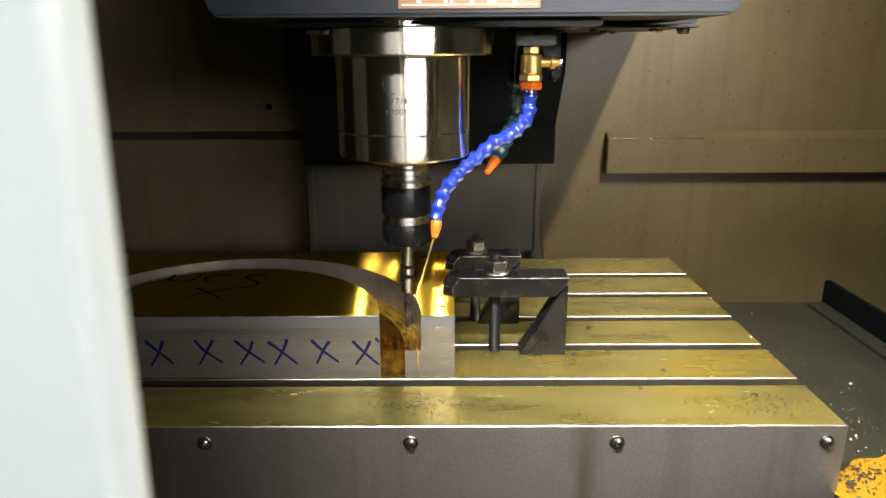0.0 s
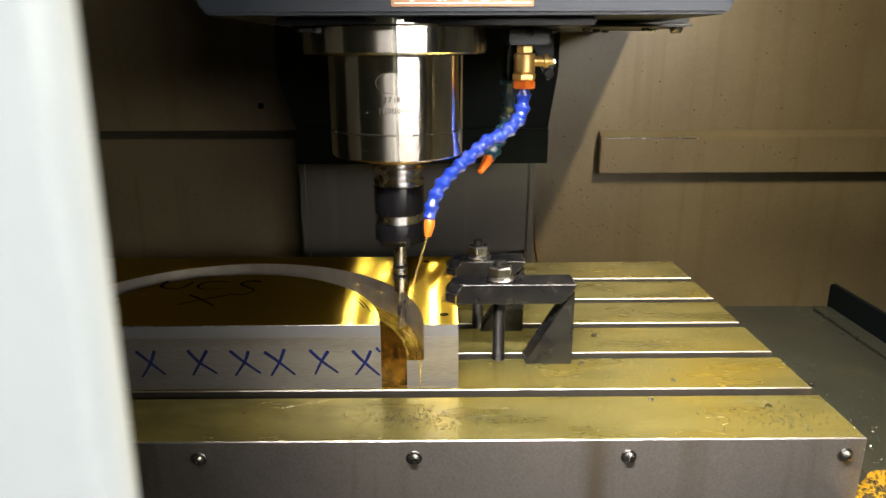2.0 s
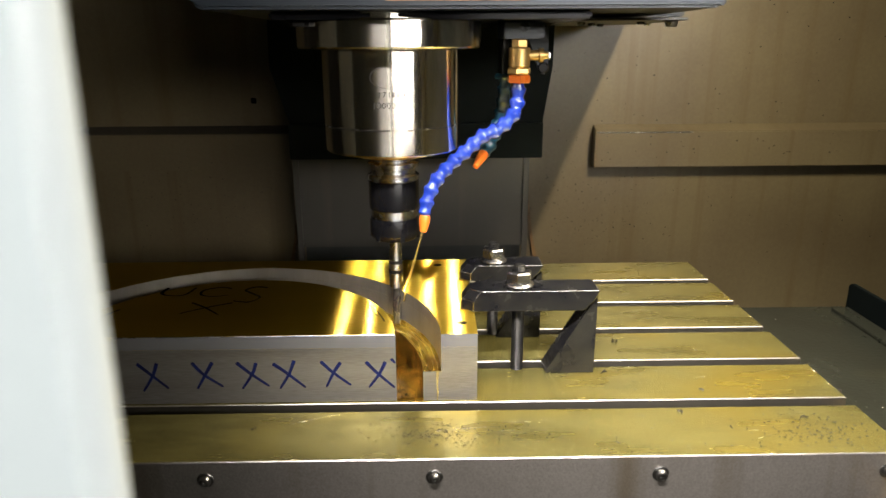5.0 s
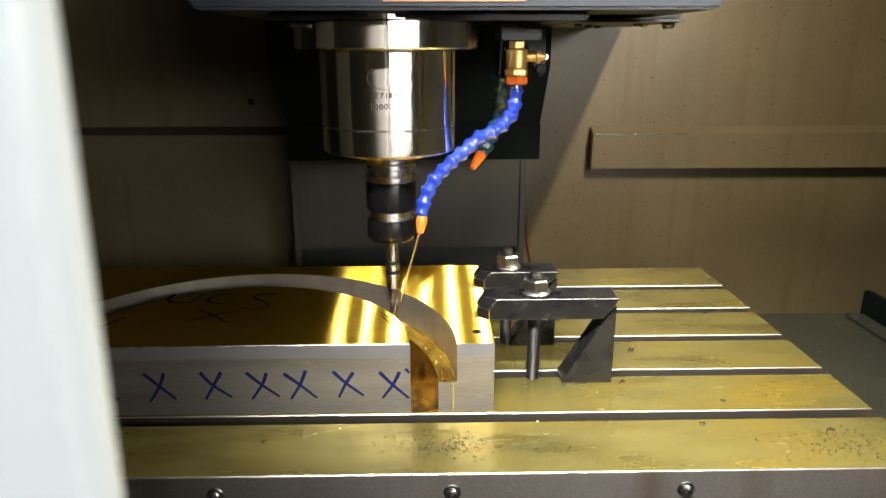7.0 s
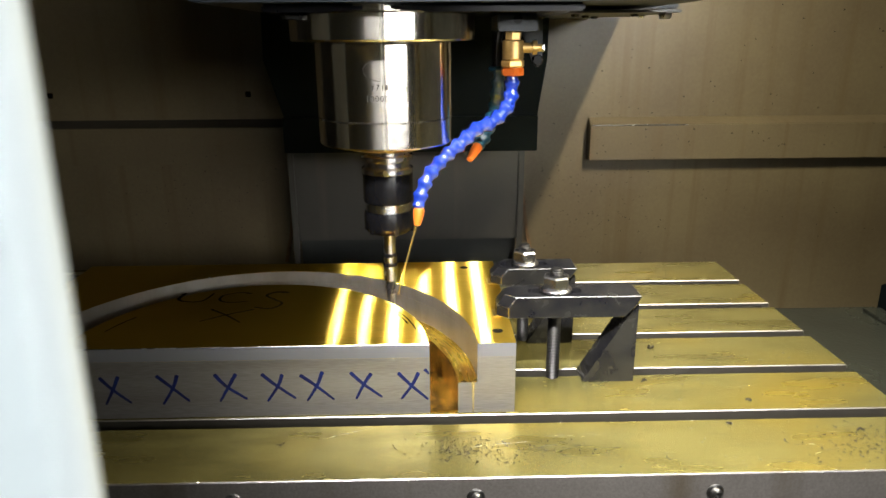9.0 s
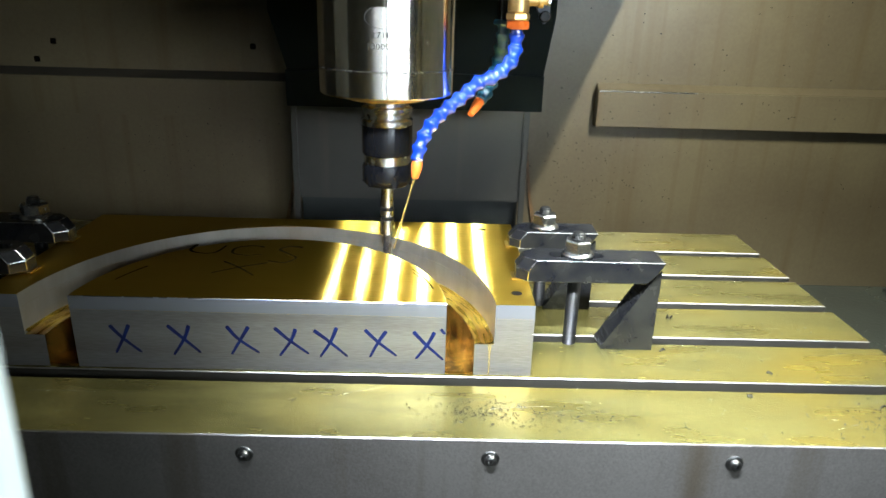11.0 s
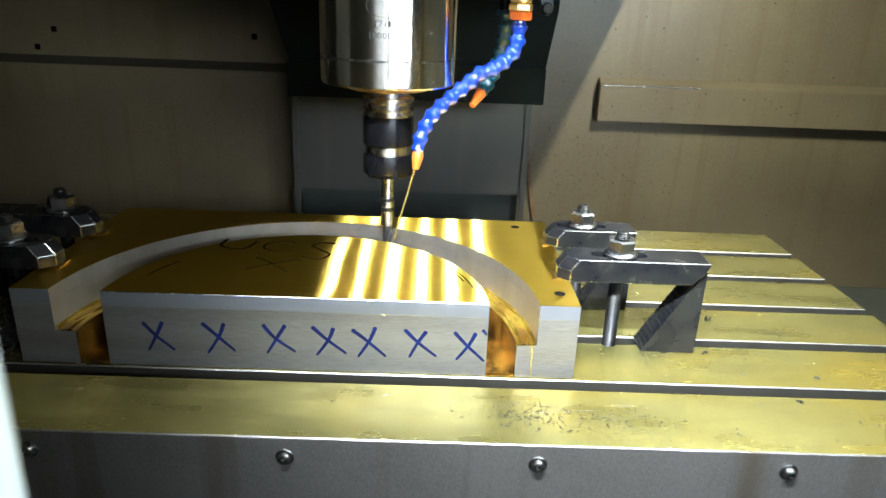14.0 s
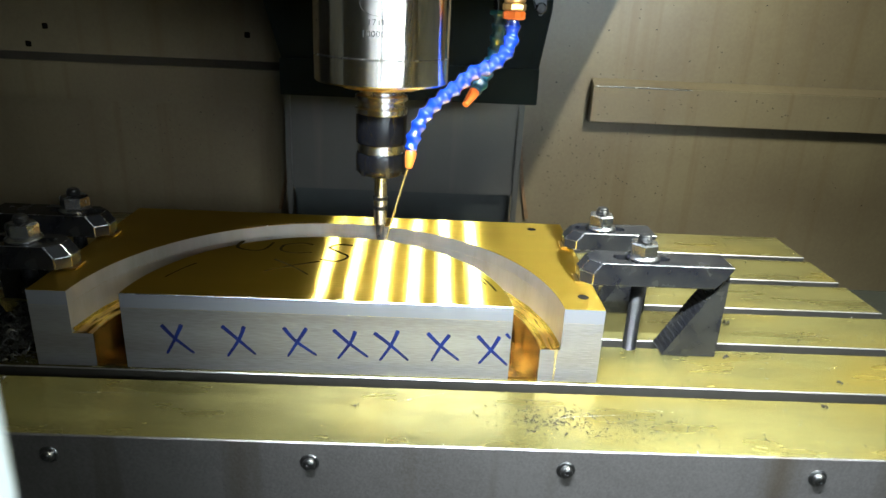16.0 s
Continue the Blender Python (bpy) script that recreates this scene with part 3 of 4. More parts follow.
part("rear_nut", oriented(hexagon(0.022, -0.070, -0.0637), pose(-0.011, 0.04, 0, 0, 0, 10)), TEAL, valve, "dark teal plastic hose nut")
part("rear_stub", turned([(0.0085, -0.064), (0.0085, -0.025)], 24, centre=(-0.011, 0.04)), BLACK_OXIDE, valve, smooth=True)
lever = thing("side_lever", "black lever arm with a bolt beside the coolant valve", "lever", (0.155, 0.16, 0.385))
part("lever_arm", prism([(0.0, 0.0), (0.045, 0.0), (0.046, -0.055), (0.040, -0.062), (0.034, -0.055), (0.02, -0.02)], "y", 0, 0.012, 0.001), HEAD, lever)
part("lever_bolt", oriented(turned([(0.007, 0), (0.0075, 0.002), (0.006, 0.006)], 12), pose(0.039, -0.0002, -0.052, 90, 0, 0)), CLAMP, lever)

# coolant jet, from the nozzle to the cutter
jet = thing("coolant_jet", "thin amber stream of cutting oil from the nozzle to the cutter", "oil stream", (0.0330, -0.0505, 0.164))
a, b2 = Vector((0, 0, 0)), Vector((0.0085 - 0.033, -0.006 + 0.0505, 0.066 - 0.164))
bm = bmesh.new()
rings = []
for j in range(15):
    f = j / 14
    c = a.lerp(b2, f) + Vector((0, 0, 0.004 * f * (1 - f)))
    r = 0.0011 + 0.0004 * f + 0.0002 * math.sin(j * 2.3)
    rings.append([bm.verts.new(c + Vector((r * math.cos(2 * math.pi * i / 10), r * math.sin(2 * math.pi * i / 10), 0))) for i in range(10)])
for p, q in zip(rings, rings[1:]):
    for i in range(10):
        bm.faces.new((p[i], p[(i + 1) % 10], q[(i + 1) % 10], q[i]))
bm.faces.new(rings[0])
bm.faces.new(rings[-1])
part("stream", bm, OIL, jet, smooth=True)

# ---- machine table ----
TX0, TX1, TY0, TY1 = -0.80, 0.452, -0.173, 0.398
table = thing("machine_table", "oil-wet cast steel machine table with T-slots", "machine table", (0, 0, 0))
CARRIED.append(table)
SLOTS = [-0.0705, 0.0242, 0.1190, 0.2138, 0.3085]
SW = 0.0165
edges = [TY0] + [e for s in SLOTS for e in (s - SW, s)] + [TY1]
part("table_body", box(TX0, TX1, TY0 + 0.004, TY1, -0.090, -0.036, 0.001), TABLE_SIDE, table)
for k in range(6):
    y0, y1 = edges[2 * k], edges[2 * k + 1]
    c = 0.0011
    under = 0.007
    l0 = y0 + (0 if k == 0 else under)
    l1 = y1 - (0 if k == 5 else under)
    prof = [(l0, -0.036), (l0, -0.018), (y0, -0.018), (y0, -c), (y0 + c, 0), (y1 - c, 0), (y1, -c), (y1, -0.018), (l1, -0.018), (l1, -0.036)]
    if k == 0:
        prof = [(y0, -0.090), (y0, -0.0895), (y0, -0.0890), (y0, -c), (y0 + c, 0), (y1 - c, 0), (y1, -c), (y1, -0.018), (l1, -0.018), (l1, -0.0358), (y0 + 0.0036, -0.0358), (y0 + 0.0036, -0.090)]
    bm = bmesh.new()
    lo = [bm.verts.new((TX0, *q)) for q in prof]
    hi = [bm.verts.new((TX1 - (c if q[1] == 0 else 0), *q)) for q in prof]
    for i in range(len(prof)):
        f = bm.faces.new((lo[i], lo[(i + 1) % len(prof)], hi[(i + 1) % len(prof)], hi[i]))
        f.material_index = 0 if i == 4 else 1 if i in (3, 5) else (1 if (k == 0 and i < 3) else 2)
    for cap in (lo, hi):
        bm.faces.new(cap).material_index = 1
    part("top_strip", bm, [TABLE, TABLE_SIDE, SLOT], table)
for k, x in enumerate((-0.4108, -0.2005, 0.0098, 0.2201, 0.4331, -0.621)):
    bm = turned([(0.0085, 0), (0.0088, 0.0008), (0.0078, 0.0016), (0.0060, 0.0018), (0.0060, 0.0040), (0.0052, 0.0058), (0.0034, 0.0066), (0.0022, 0.0066), (0.0018, 0.0040)], 24)
    part("side_screw", oriented(bm, pose(x, TY0, -0.0188, 90, 0, 0) @ Matrix.Scale(0.88, 4)), STUD_HEAD, table, "small steel screw with a socket")
for k in range(34):
    r = random.Random(40 + k)
    x, y = r.uniform(-0.45, 0.38), r.choice((-0.12, -0.13, -0.03, 0.06, 0.16)) + r.uniform(-0.02, 0.02)
    a = r.uniform(-0.25, 0.45)
    n = r.uniform(0.03, 0.08) if k < 9 else r.uniform(0.008, 0.03)
    part("scratch", strokes([[(x, y), (x + n / 2, y + a * n / 2 + 0.001), (x + n, y + a * n)]], 0.0005 if k < 9 else 0.0003, 0.00012, lambda q, d: (q.x, q.y, d)), STEEL, table, "bright scratch")
rnd_strips = [(edges[2 * k] + 0.004, edges[2 * k + 1] - 0.004) for k in range(6)]


def on_table(rnd):
    k = rnd.choice((0, 0, 1, 2, 3, 4, 5))
    return rnd.uniform(0.07, TX1 - 0.01), rnd.uniform(*rnd_strips[k]), 0.0002


def cluster(rnd):
    return rnd.gauss(0.0, 0.022), -0.128 + rnd.gauss(0, 0.013), 0.0002


def cluster_far(rnd):
    return rnd.gauss(0.075, 0.03), -0.138 + rnd.gauss(0, 0.012), 0.0002


chips = tagged(finish("table_chips", scattered(220, 3, on_table, 0.0011), CHIP), "small dark chips lying on the oily table", "metal chips", kind="stuff")
fines = tagged(finish("table_fines", scattered(280, 4, cluster, 0.0010), CHIP), "fine dark swarf in a patch on the oily table", "metal chips", kind="stuff")
fines2 = tagged(finish("table_fines", scattered(140, 5, cluster_far, 0.0010), CHIP), "fine dark swarf in a patch on the oily table", "metal chips", kind="stuff")
# bright specks added to draw glints along the table's front edge
bits = tagged(finish("bright_specks", scattered(260, 6, lambda r: (r.uniform(-0.45, TX1 - 0.004), TY0 + abs(r.gauss(0, 0.0016)) + 0.0004, 0.0), 0.0006), DROP), "bright specks drawn as glints along the front edge of the table", "metal chips", kind="stuff")
bits2 = tagged(finish("bright_specks", scattered(70, 7, lambda r: (r.uniform(-0.66, -0.30), r.uniform(-0.165, -0.1), 0.0002), 0.0005), DROP), "bright specks on the oily table", "metal chips", kind="stuff")
# more specks stand in for sparkle on the slot rims
grit = tagged(finish("slot_sparkle", scattered(420, 8, lambda r: (r.uniform(-0.1, 0.44), r.choice(SLOTS) - SW - abs(r.gauss(0, 0.0015)), 0.0), 0.00045), DROP), "bright specks drawn as sparkle along the edges of the T-slots", "metal chips", kind="stuff")
end_specks = tagged(finish("end_specks", scattered(160, 16, lambda r: (TX1 - 0.0012 - abs(r.gauss(0, 0.004)), r.uniform(*r.choice(rnd_strips)), 0.0001), 0.0006), DROP), "bright specks along the end of the table", "metal chips", kind="stuff")
corner = tagged(finish("corner_swarf", scattered(170, 17, lambda r: (r.gauss(0.385, 0.030), r.gauss(-0.135, 0.016), 0.0002), 0.0011), CHIP), "dark swarf near the front corner of the table", "metal chips", kind="stuff")
CARRIED += [chips, fines, fines2, bits, bits2, grit, end_specks, corner]
for x, y, s, seed in ((0.205, -0.008, 0.0030, 1), (0.305, -0.052, 0.0026, 2), (0.385, -0.11, 0.0024, 3), (0.262, -0.095, 0.0026, 4), (0.24, 0.075, 0.0030, 5), (-0.17, -0.118, 0.0016, 6)):
    c = tagged(finish("curled_chip", scattered(5, seed, lambda r, x=x, y=y: (x + r.gauss(0, 0.002), y + r.gauss(0, 0.0015), 0.0004), s * 0.7, 1.0), CHIP), "small dark curled chip on the table", "metal chip", "curled chips")
    CARRIED.append(c)



# ---- workpiece: plate with an arc slot around a half-round core ----
WX0, WX1, WY0, WY1, WH = -0.4735, 0.0560, -0.067, 0.1855, 0.077
CX, CY, RI, RL, RO, LEDGE = -0.2097, -0.0734, 0.1805, 0.2088, 0.2278, 0.0345
BAND = 0.0145
work = thing("workpiece", "steel plate with a milled arc slot, golden with oil", "workpiece", (0, 0, 0))
CARRIED.append(work)


def arc(r, n=72, flip=False):
    """Points of the arc above the front face, from the right end to the left."""
    a0 = math.asin((WY0 - CY) / r)
    pts = [(CX + r * math.cos(t), CY + r * math.sin(t)) for t in (a0 + (math.pi - 2 * a0) * i / n for i in range(n + 1))]
    return pts[::-1] if flip else pts


def ringed(bm, outline, z0, z1, side_index, top_index=None):
    """A closed solid over a concave outline: sides by index, with caps filled."""
    lo = [bm.verts.new((x, y, z0)) for x, y in outline]
    hi = [bm.verts.new((x, y, z1)) for x, y in outline]
    n = len(outline)
    for i in range(n):
        f = bm.faces.new((lo[i], lo[(i + 1) % n], hi[(i + 1) % n], hi[i]))
        f.material_index = side_index(i)
        f.smooth = side_index(i) == 2
    return lo, hi


def strip_caps(bm, outer, inner, index):
    for i in range(len(outer) - 1):
        bm.faces.new((outer[i], outer[i + 1], inner[i + 1], inner[i])).material_index = index


def frame_plate(radius, z0, z1, mats, top_mat, name, label=""):
    """The plate outside an arc of that radius, from z0 to z1."""
    n = 72
    inner = arc(radius, n)
    bm = bmesh.new()
    # the outside border meets the arc ray by ray
    border = []
    for i, (x, y) in enumerate(inner):
        dx, dy = x - CX, y - CY
        if i == 0:
            border.append((WX1, WY0))
            continue
        if i == n:
            border.append((WX0, WY0))
            continue
        k = min([t for t in ((WX1 - CX) / dx if dx > 1e-9 else 9, (WX0 - CX) / dx if dx < -1e-9 else 9, (WY1 - CY) / dy if dy > 1e-9 else 9) if t > 0])
        border.append((CX + k * dx, CY + k * dy))
    for corner in ((WX1, WY1), (WX0, WY1)):
        j = min(range(n + 1), key=lambda i: (border[i][0] - corner[0]) ** 2 + (border[i][1] - corner[1]) ** 2)
        border[j] = corner
    lo_i = [bm.verts.new((x, y, z0)) for x, y in inner]
    hi_i = [bm.verts.new((x, y, z1)) for x, y in inner]
    lo_o = [bm.verts.new((x, y, z0)) for x, y in border]
    hi_o = [bm.verts.new((x, y, z1)) for x, y in border]
    strip_caps(bm, hi_o, hi_i, 1)
    strip_caps(bm, lo_o, lo_i, 0)
    for i in range(n):
        f = bm.faces.new((lo_i[i], lo_i[i + 1], hi_i[i + 1], hi_i[i]))
        f.material_index, f.smooth = 2, True
        bm.faces.new((lo_o[i], lo_o[i + 1], hi_o[i + 1], hi_o[i])).material_index = 0
    for i in (0, n):
        bm.faces.new((lo_i[i], lo_o[i], hi_o[i], hi_i[i])).material_index = 0
    return part(name, bm, [mats[0], top_mat, mats[1]], work, label, smooth=True)


frame_plate(RL, 0.0005, LEDGE, [WORK_SIDE, OIL_GAP], OIL_STEEL, "lower_plate", "lower part of the plate with an oil-wet ledge")
frame_plate(RO, LEDGE + 0.00002, WH - BAND, [WORK_SIDE, WORK_WALL], WORK_TOP, "upper_plate", "upper part of the plate with a finished arc wall")
frame_plate(RO, WH - BAND + 0.0001, WH, [WORK_BAND, WORK_WALL], WORK_TOP, "plate_top", "oil-golden milled top of the plate")


def core_block(z0, z1, side, name):
    pts = arc(RI, 72)
    bm = bmesh.new()
    lo = [bm.verts.new((x, y, z0)) for x, y in pts]
    hi = [bm.verts.new((x, y, z1)) for x, y in pts]
    bm.faces.new(hi).material_index = 1
    bm.faces.new(lo).material_index = 0
    for i in range(len(pts) - 1):
        f = bm.faces.new((lo[i], lo[i + 1], hi[i + 1], hi[i]))
        f.material_index, f.smooth = 2, True
    bm.faces.new((lo[0], lo[-1], hi[-1], hi[0])).material_index = 0
    bmesh.ops.recalc_face_normals(bm, faces=bm.faces)
    if z1 >= WH:
        rim = [e for e in bm.edges if all(v.co.z > WH - 1e-5 for v in e.verts)]
        bmesh.ops.bevel(bm, geom=rim, offset=0.0006, segments=1, affect="EDGES", material=3)
    return part(name, bm, [side, WORK_TOP, OIL_GAP, NUT], work, smooth=True)


core = core_block(0.0005, WH - BAND, WORK_SIDE, "core_block")
core_block(WH - BAND + 0.0001, WH, WORK_BAND, "core_top")
# oil lying in the bottom of the slot
pts_o, pts_i = arc(RL - 0.0004, 72), arc(RI + 0.0004, 72)
bm = bmesh.new()
ov, iv = [bm.verts.new((x, y, 0.0035)) for x, y in pts_o], [bm.verts.new((x, y, 0.0035)) for x, y in pts_i]
strip_caps(bm, ov, iv, 0)
ov2, iv2 = [bm.verts.new((x, y, 0.0008)) for x, y in pts_o], [bm.verts.new((x, y, 0.0008)) for x, y in pts_i]
strip_caps(bm, ov2, iv2, 0)
for i in range(72):
    bm.faces.new((ov[i], ov[i + 1], ov2[i + 1], ov2[i]))
    bm.faces.new((iv[i], iv[i + 1], iv2[i + 1], iv2[i]))
bm.faces.new((ov[0], iv[0], iv2[0], ov2[0]))
bm.faces.new((ov[-1], iv[-1], iv2[-1], ov2[-1]))
part("slot_oil", bm, OIL_GAP, work, "amber oil lying in the slot")
# oil running along the ledge in ridges, towards both ends
for a_from, a_to, seed in ((1.9, 74.0, 5), (120.0, 178.1, 6)):
    rl = random.Random(seed)
    w = [rl.uniform(0, 6.3) for _ in range(6)]
    bm = bmesh.new()
    prev = None
    for k in range(61):
        a = radians(a_from + (a_to - a_from) * k / 60)
        row = []
        for m in range(15):
            f = m / 14
            rr = RL + 0.0006 + (RO - RL - 0.0009) * f
            h = 0.0004 + 0.0016 * math.exp(-((f - 0.35 - 0.05 * math.sin(5 * a + w[0])) / 0.12) ** 2) + 0.0035 * f ** 6 \
                + 0.0008 * math.exp(-((f - 0.72 - 0.06 * math.sin(4 * a + w[1])) / 0.06) ** 2) + 0.0003 * math.sin(31 * a + 9 * f + w[2])
            row.append(bm.verts.new((CX + rr * math.cos(a), CY + rr * math.sin(a), LEDGE + max(h, 0.00015))))
        if prev:
            for m in range(14):
                bm.faces.new((prev[m], prev[m + 1], row[m + 1], row[m]))
        prev = row
    part("ledge_oil", bm, OIL_FLOW, work, "amber oil flowing along the ledge in ridges", smooth=True)
# oil running off the ledge
drip = [(0.0120, 0.0352), (0.0158, 0.0352), (0.0148, 0.024), (0.0150, 0.010), (0.0144, 0.0008), (0.0132, 0.0008), (0.0134, 0.012), (0.0130, 0.024)]
part("oil_drip", prism(drip, "y", WY0 - 0.0016, WY0 - 0.0001, 0.0004), OIL, work, "amber oil running off the ledge")
# small drilled holes in the top: dark discs paint the shade inside them
for x, y in ((0.0405, -0.0385), (0.0165, 0.1607)):
    hole = turned([(0.0035, -0.0001), (0.0055, 0.0003)], 20, centre=(x, y))
    part("drilled_hole", oriented(hole, pose(0, 0, WH, 0, 0, 0)), MATT_BLACK, work, "dark disc painted as the shade in a small drilled hole")
# hand-drawn crosses on the front face
CROSSES = [(-0.3411, 0.0322, 0.95), (-0.2835, 0.0331, 0.95), (-0.2274, 0.0334, 1.05), (-0.1798, 0.0340, 1.0), (-0.1413, 0.0336, 1.05), (-0.0941, 0.0336, 0.95), (-0.0468, 0.0323, 1.0)]
for k, (x, z, s) in enumerate(CROSSES):
    r = random.Random(k)
    j = lambda: r.uniform(-0.0015, 0.0015)
    lines = [[(-0.015 * s + j(), 0.0135 + j()), (-0.002 + j(), 0.001), (0.0165 * s + j(), -0.0145 + j())],
             [(0.006 * s + j(), 0.0145 + j()), (-0.001 + j(), 0.0005), (-0.011 * s + j(), -0.016 + j())]]
    for i, line in enumerate(lines):
        bm = strokes([line], 0.0039, 0.00022 + 0.00014 * i, lambda q, d, x=x, z=z: (x + q.x, WY0 - d, z + q.y))
        part("ink_stroke", bm, INK, work, "stroke of a blue marker cross")
part("ink_stroke", strokes([[(-0.0345, 0.0500), (-0.0318, 0.0470), (-0.0302, 0.0446)]], 0.0032, 0.0003, lambda q, d: (q.x, WY0 - d, q.y)), INK, work, "stroke of a cross cut off by the slot")
# hand-written letters on the core
LETTERS = {"U": [[(-0.008, 0.011), (-0.009, -0.004), (-0.003, -0.011), (0.005, -0.009), (0.008, 0.010)]],
           "C": [[(0.009, 0.009), (0.002, 0.012), (-0.007, 0.006), (-0.007, -0.006), (0.001, -0.011), (0.010, -0.008)]],
           "S": [[(0.008, 0.011), (0.0, 0.012), (-0.005, 0.007), (0.001, 0.001), (0.007, -0.005), (0.002, -0.012), (-0.008, -0.010)]],
           "X": [[(-0.015, 0.011), (0.0, 0.0), (0.014, -0.013)], [(0.018, 0.010), (0.0, 0.001), (-0.017, -0.010)]]}
for ch, x, y, sx, sy in (("U", -0.299, 0.068, 2.1, 1.25), ("C", -0.255, 0.065, 1.95, 1.35), ("S", -0.209, 0.056, 1.9, 2.1), ("X", -0.249, 0.013, 1.45, 1.6)):
    bm = strokes(LETTERS[ch], 0.0020, 0.0002, lambda q, d, x=x, y=y, sx=sx, sy=sy: (x + q.x * sx, y + q.y * sy, WH + d))
    part("written_letter", bm, INK_DARK, work, "hand-written marker letter")
for r0, a0, a1 in ((0.172, 14, 33), (0.168, 20, 30), (0.160, 148, 163)):
    pts = [(CX + r0 * math.cos(radians(t)), CY + r0 * math.sin(radians(t))) for t in np.linspace(a0, a1, 6)]
    part("marker_line", strokes([pts], 0.0019, 0.0002, lambda q, d: (q.x, q.y, WH + d)), INK_DARK, work, "thin marker line")
# burr and chips along the slot rim
burr = tagged(finish("slot_burr", scattered(90, 9, lambda r: (lambda a: (CX + (RO + 0.0015 + abs(r.gauss(0, 0.0022))) * math.cos(a), CY + (RO + 0.0015 + abs(r.gauss(0, 0.0022))) * math.sin(a), WH + 0.0001))(radians(r.uniform(88, 120))), 0.0008, 0.8), DROP), "fine bright burrs and swarf along the slot rim", "metal chips", kind="stuff")
CARRIED.append(burr)


# ---- clamps ----
def clamp(x_nose, y_mid, length, nut_at, mirror, label, thick=0.0238):
    """Step clamp: a slotted bar with a bevelled nose, a serrated heel block, a stud and a flange nut. Built in its own space, nose at the origin."""
    s = -1 if mirror else 1
    ob = thing("step_clamp", label, "clamp", (x_nose, y_mid, 0), "clamps on the machine table")
    CARRIED.append(ob)
    z0, z1, hw = WH + 0.0022, WH + 0.0022 + thick, 0.0190
    X = lambda v: s * v
    # the bar, seen from above, with an open slot down its middle
    bm = bmesh.new()
    sl0, sl1, sw = nut_at - 0.030, nut_at + 0.028, 0.0068
    n = 10
    slot = [(sl0 + sw - sw * math.sin(math.pi * i / n), sw * math.cos(math.pi * i / n)) for i in range(n + 1)] + \
           [(sl1 - sw + sw * math.sin(math.pi * i / n), -sw * math.cos(math.pi * i / n)) for i in range(n + 1)]
    L = length
    def at(x, y, z):
        return bm.verts.new((X(x), y, z))
    # outline per height: bottom is shorter at the serrated heel, top shorter at the bevelled nose
    def outline(z, nose, heel):
        return [(nose + 0.012, hw), (nose, hw * 0.45), (nose, -hw * 0.45), (nose + 0.012, -hw), (heel, -hw), (heel, hw)]
    levels = [(z0, outline(z0, 0.0, L - 0.017)), (z0 + 0.5 * thick, outline(0, 0.0, L - 0.006)), (z1 - 0.0012, outline(0, 0.0075, L)), (z1, outline(0, 0.0085, L - 0.001))]
    rings = [[at(x, y, z) for x, y in o] for z, o in levels]
    for p, q in zip(rings, rings[1:]):
        for i in range(6):
            bm.faces.new((p[i], p[(i + 1) % 6], q[(i + 1) % 6], q[i]))
    srings = [[at(x, y, z) for x, y in slot] for z in (z0, z1)]
    m = len(slot)
    for i in range(m):
        bm.faces.new((srings[0][i], srings[0][(i + 1) % m], srings[1][(i + 1) % m], srings[1][i]))
    for ring, sr in ((rings[0], srings[0]), (rings[-1], srings[1])):
        es = []
        for loop in (ring, sr):
            for i in range(len(loop)):
                es.append(bm.edges.get((loop[i], loop[(i + 1) % len(loop)])) or bm.edges.new((loop[i], loop[(i + 1) % len(loop)])))
        bmesh.ops.triangle_fill(bm, edges=es, use_beauty=True)
    bmesh.ops.recalc_face_normals(bm, faces=bm.faces)
    rim = [e for e in bm.edges if len(e.link_faces) == 2 and e.calc_face_angle(0) > 0.35 and all(abs(v.co.y) > hw * 0.4 for v in e.verts)]
    bmesh.ops.bevel(bm, geom=rim, offset=0.0007, segments=1, affect="EDGES", material=1)
    bar = part("clamp_bar", bm, [CLAMP, NUT], ob)
    # heel block: a triangle with teeth up its slope
    hx = L - 0.001
    top, foot = z1 - 0.012, hx - 0.056
    teeth = 17
    pts = [(X(hx), 0.0005), (X(hx), top)]
    for k in range(teeth):
        f0, f1 = k / teeth, (k + 0.55) / teeth
        sx, sz = hx - 0.004, top - 0.003
        ex, ez = foot, 0.0005
        pts.append((X(sx + (ex - sx) * f0), sz + (ez - sz) * f0))
        pts.append((X(sx + (ex - sx) * f1 + 0.0006), sz + (ez - sz) * f0 - 0.0004))
    pts.append((X(foot), 0.0005))
    part("heel_block", prism(pts, "y", -0.0135, 0.0165), CLAMP, ob, "black serrated heel block")
    zt = z1 + 0.0255
    prof = [(0.0062, 0.0)]
    z = 0.001
    while z < zt - 0.002:
        prof += [(0.0072, z), (0.0062, z + 0.0009)]
        z += 0.0018
    prof += [(0.0060, zt - 0.001), (0.0045, zt)]
    part("stud", turned(prof, 16, centre=(X(nut_at), 0)), STUD, ob, "threaded dark steel stud")
    part("washer", turned([(0.0165, z1 + 0.0003), (0.0172, z1 + 0.0010), (0.0172, z1 + 0.0024), (0.0158, z1 + 0.0040), (0.0138, z1 + 0.0052)], 32, centre=(X(nut_at), 0)), NUT, ob, "worn steel collar of the nut", smooth=True)
    part("hex_nut", oriented(hexagon(0.0255, z1 + 0.0045, z1 + 0.0178, 0.0018), pose(X(nut_at), 0, 0, 0, 0, 17)), NUT, ob, "worn steel hexagon nut")
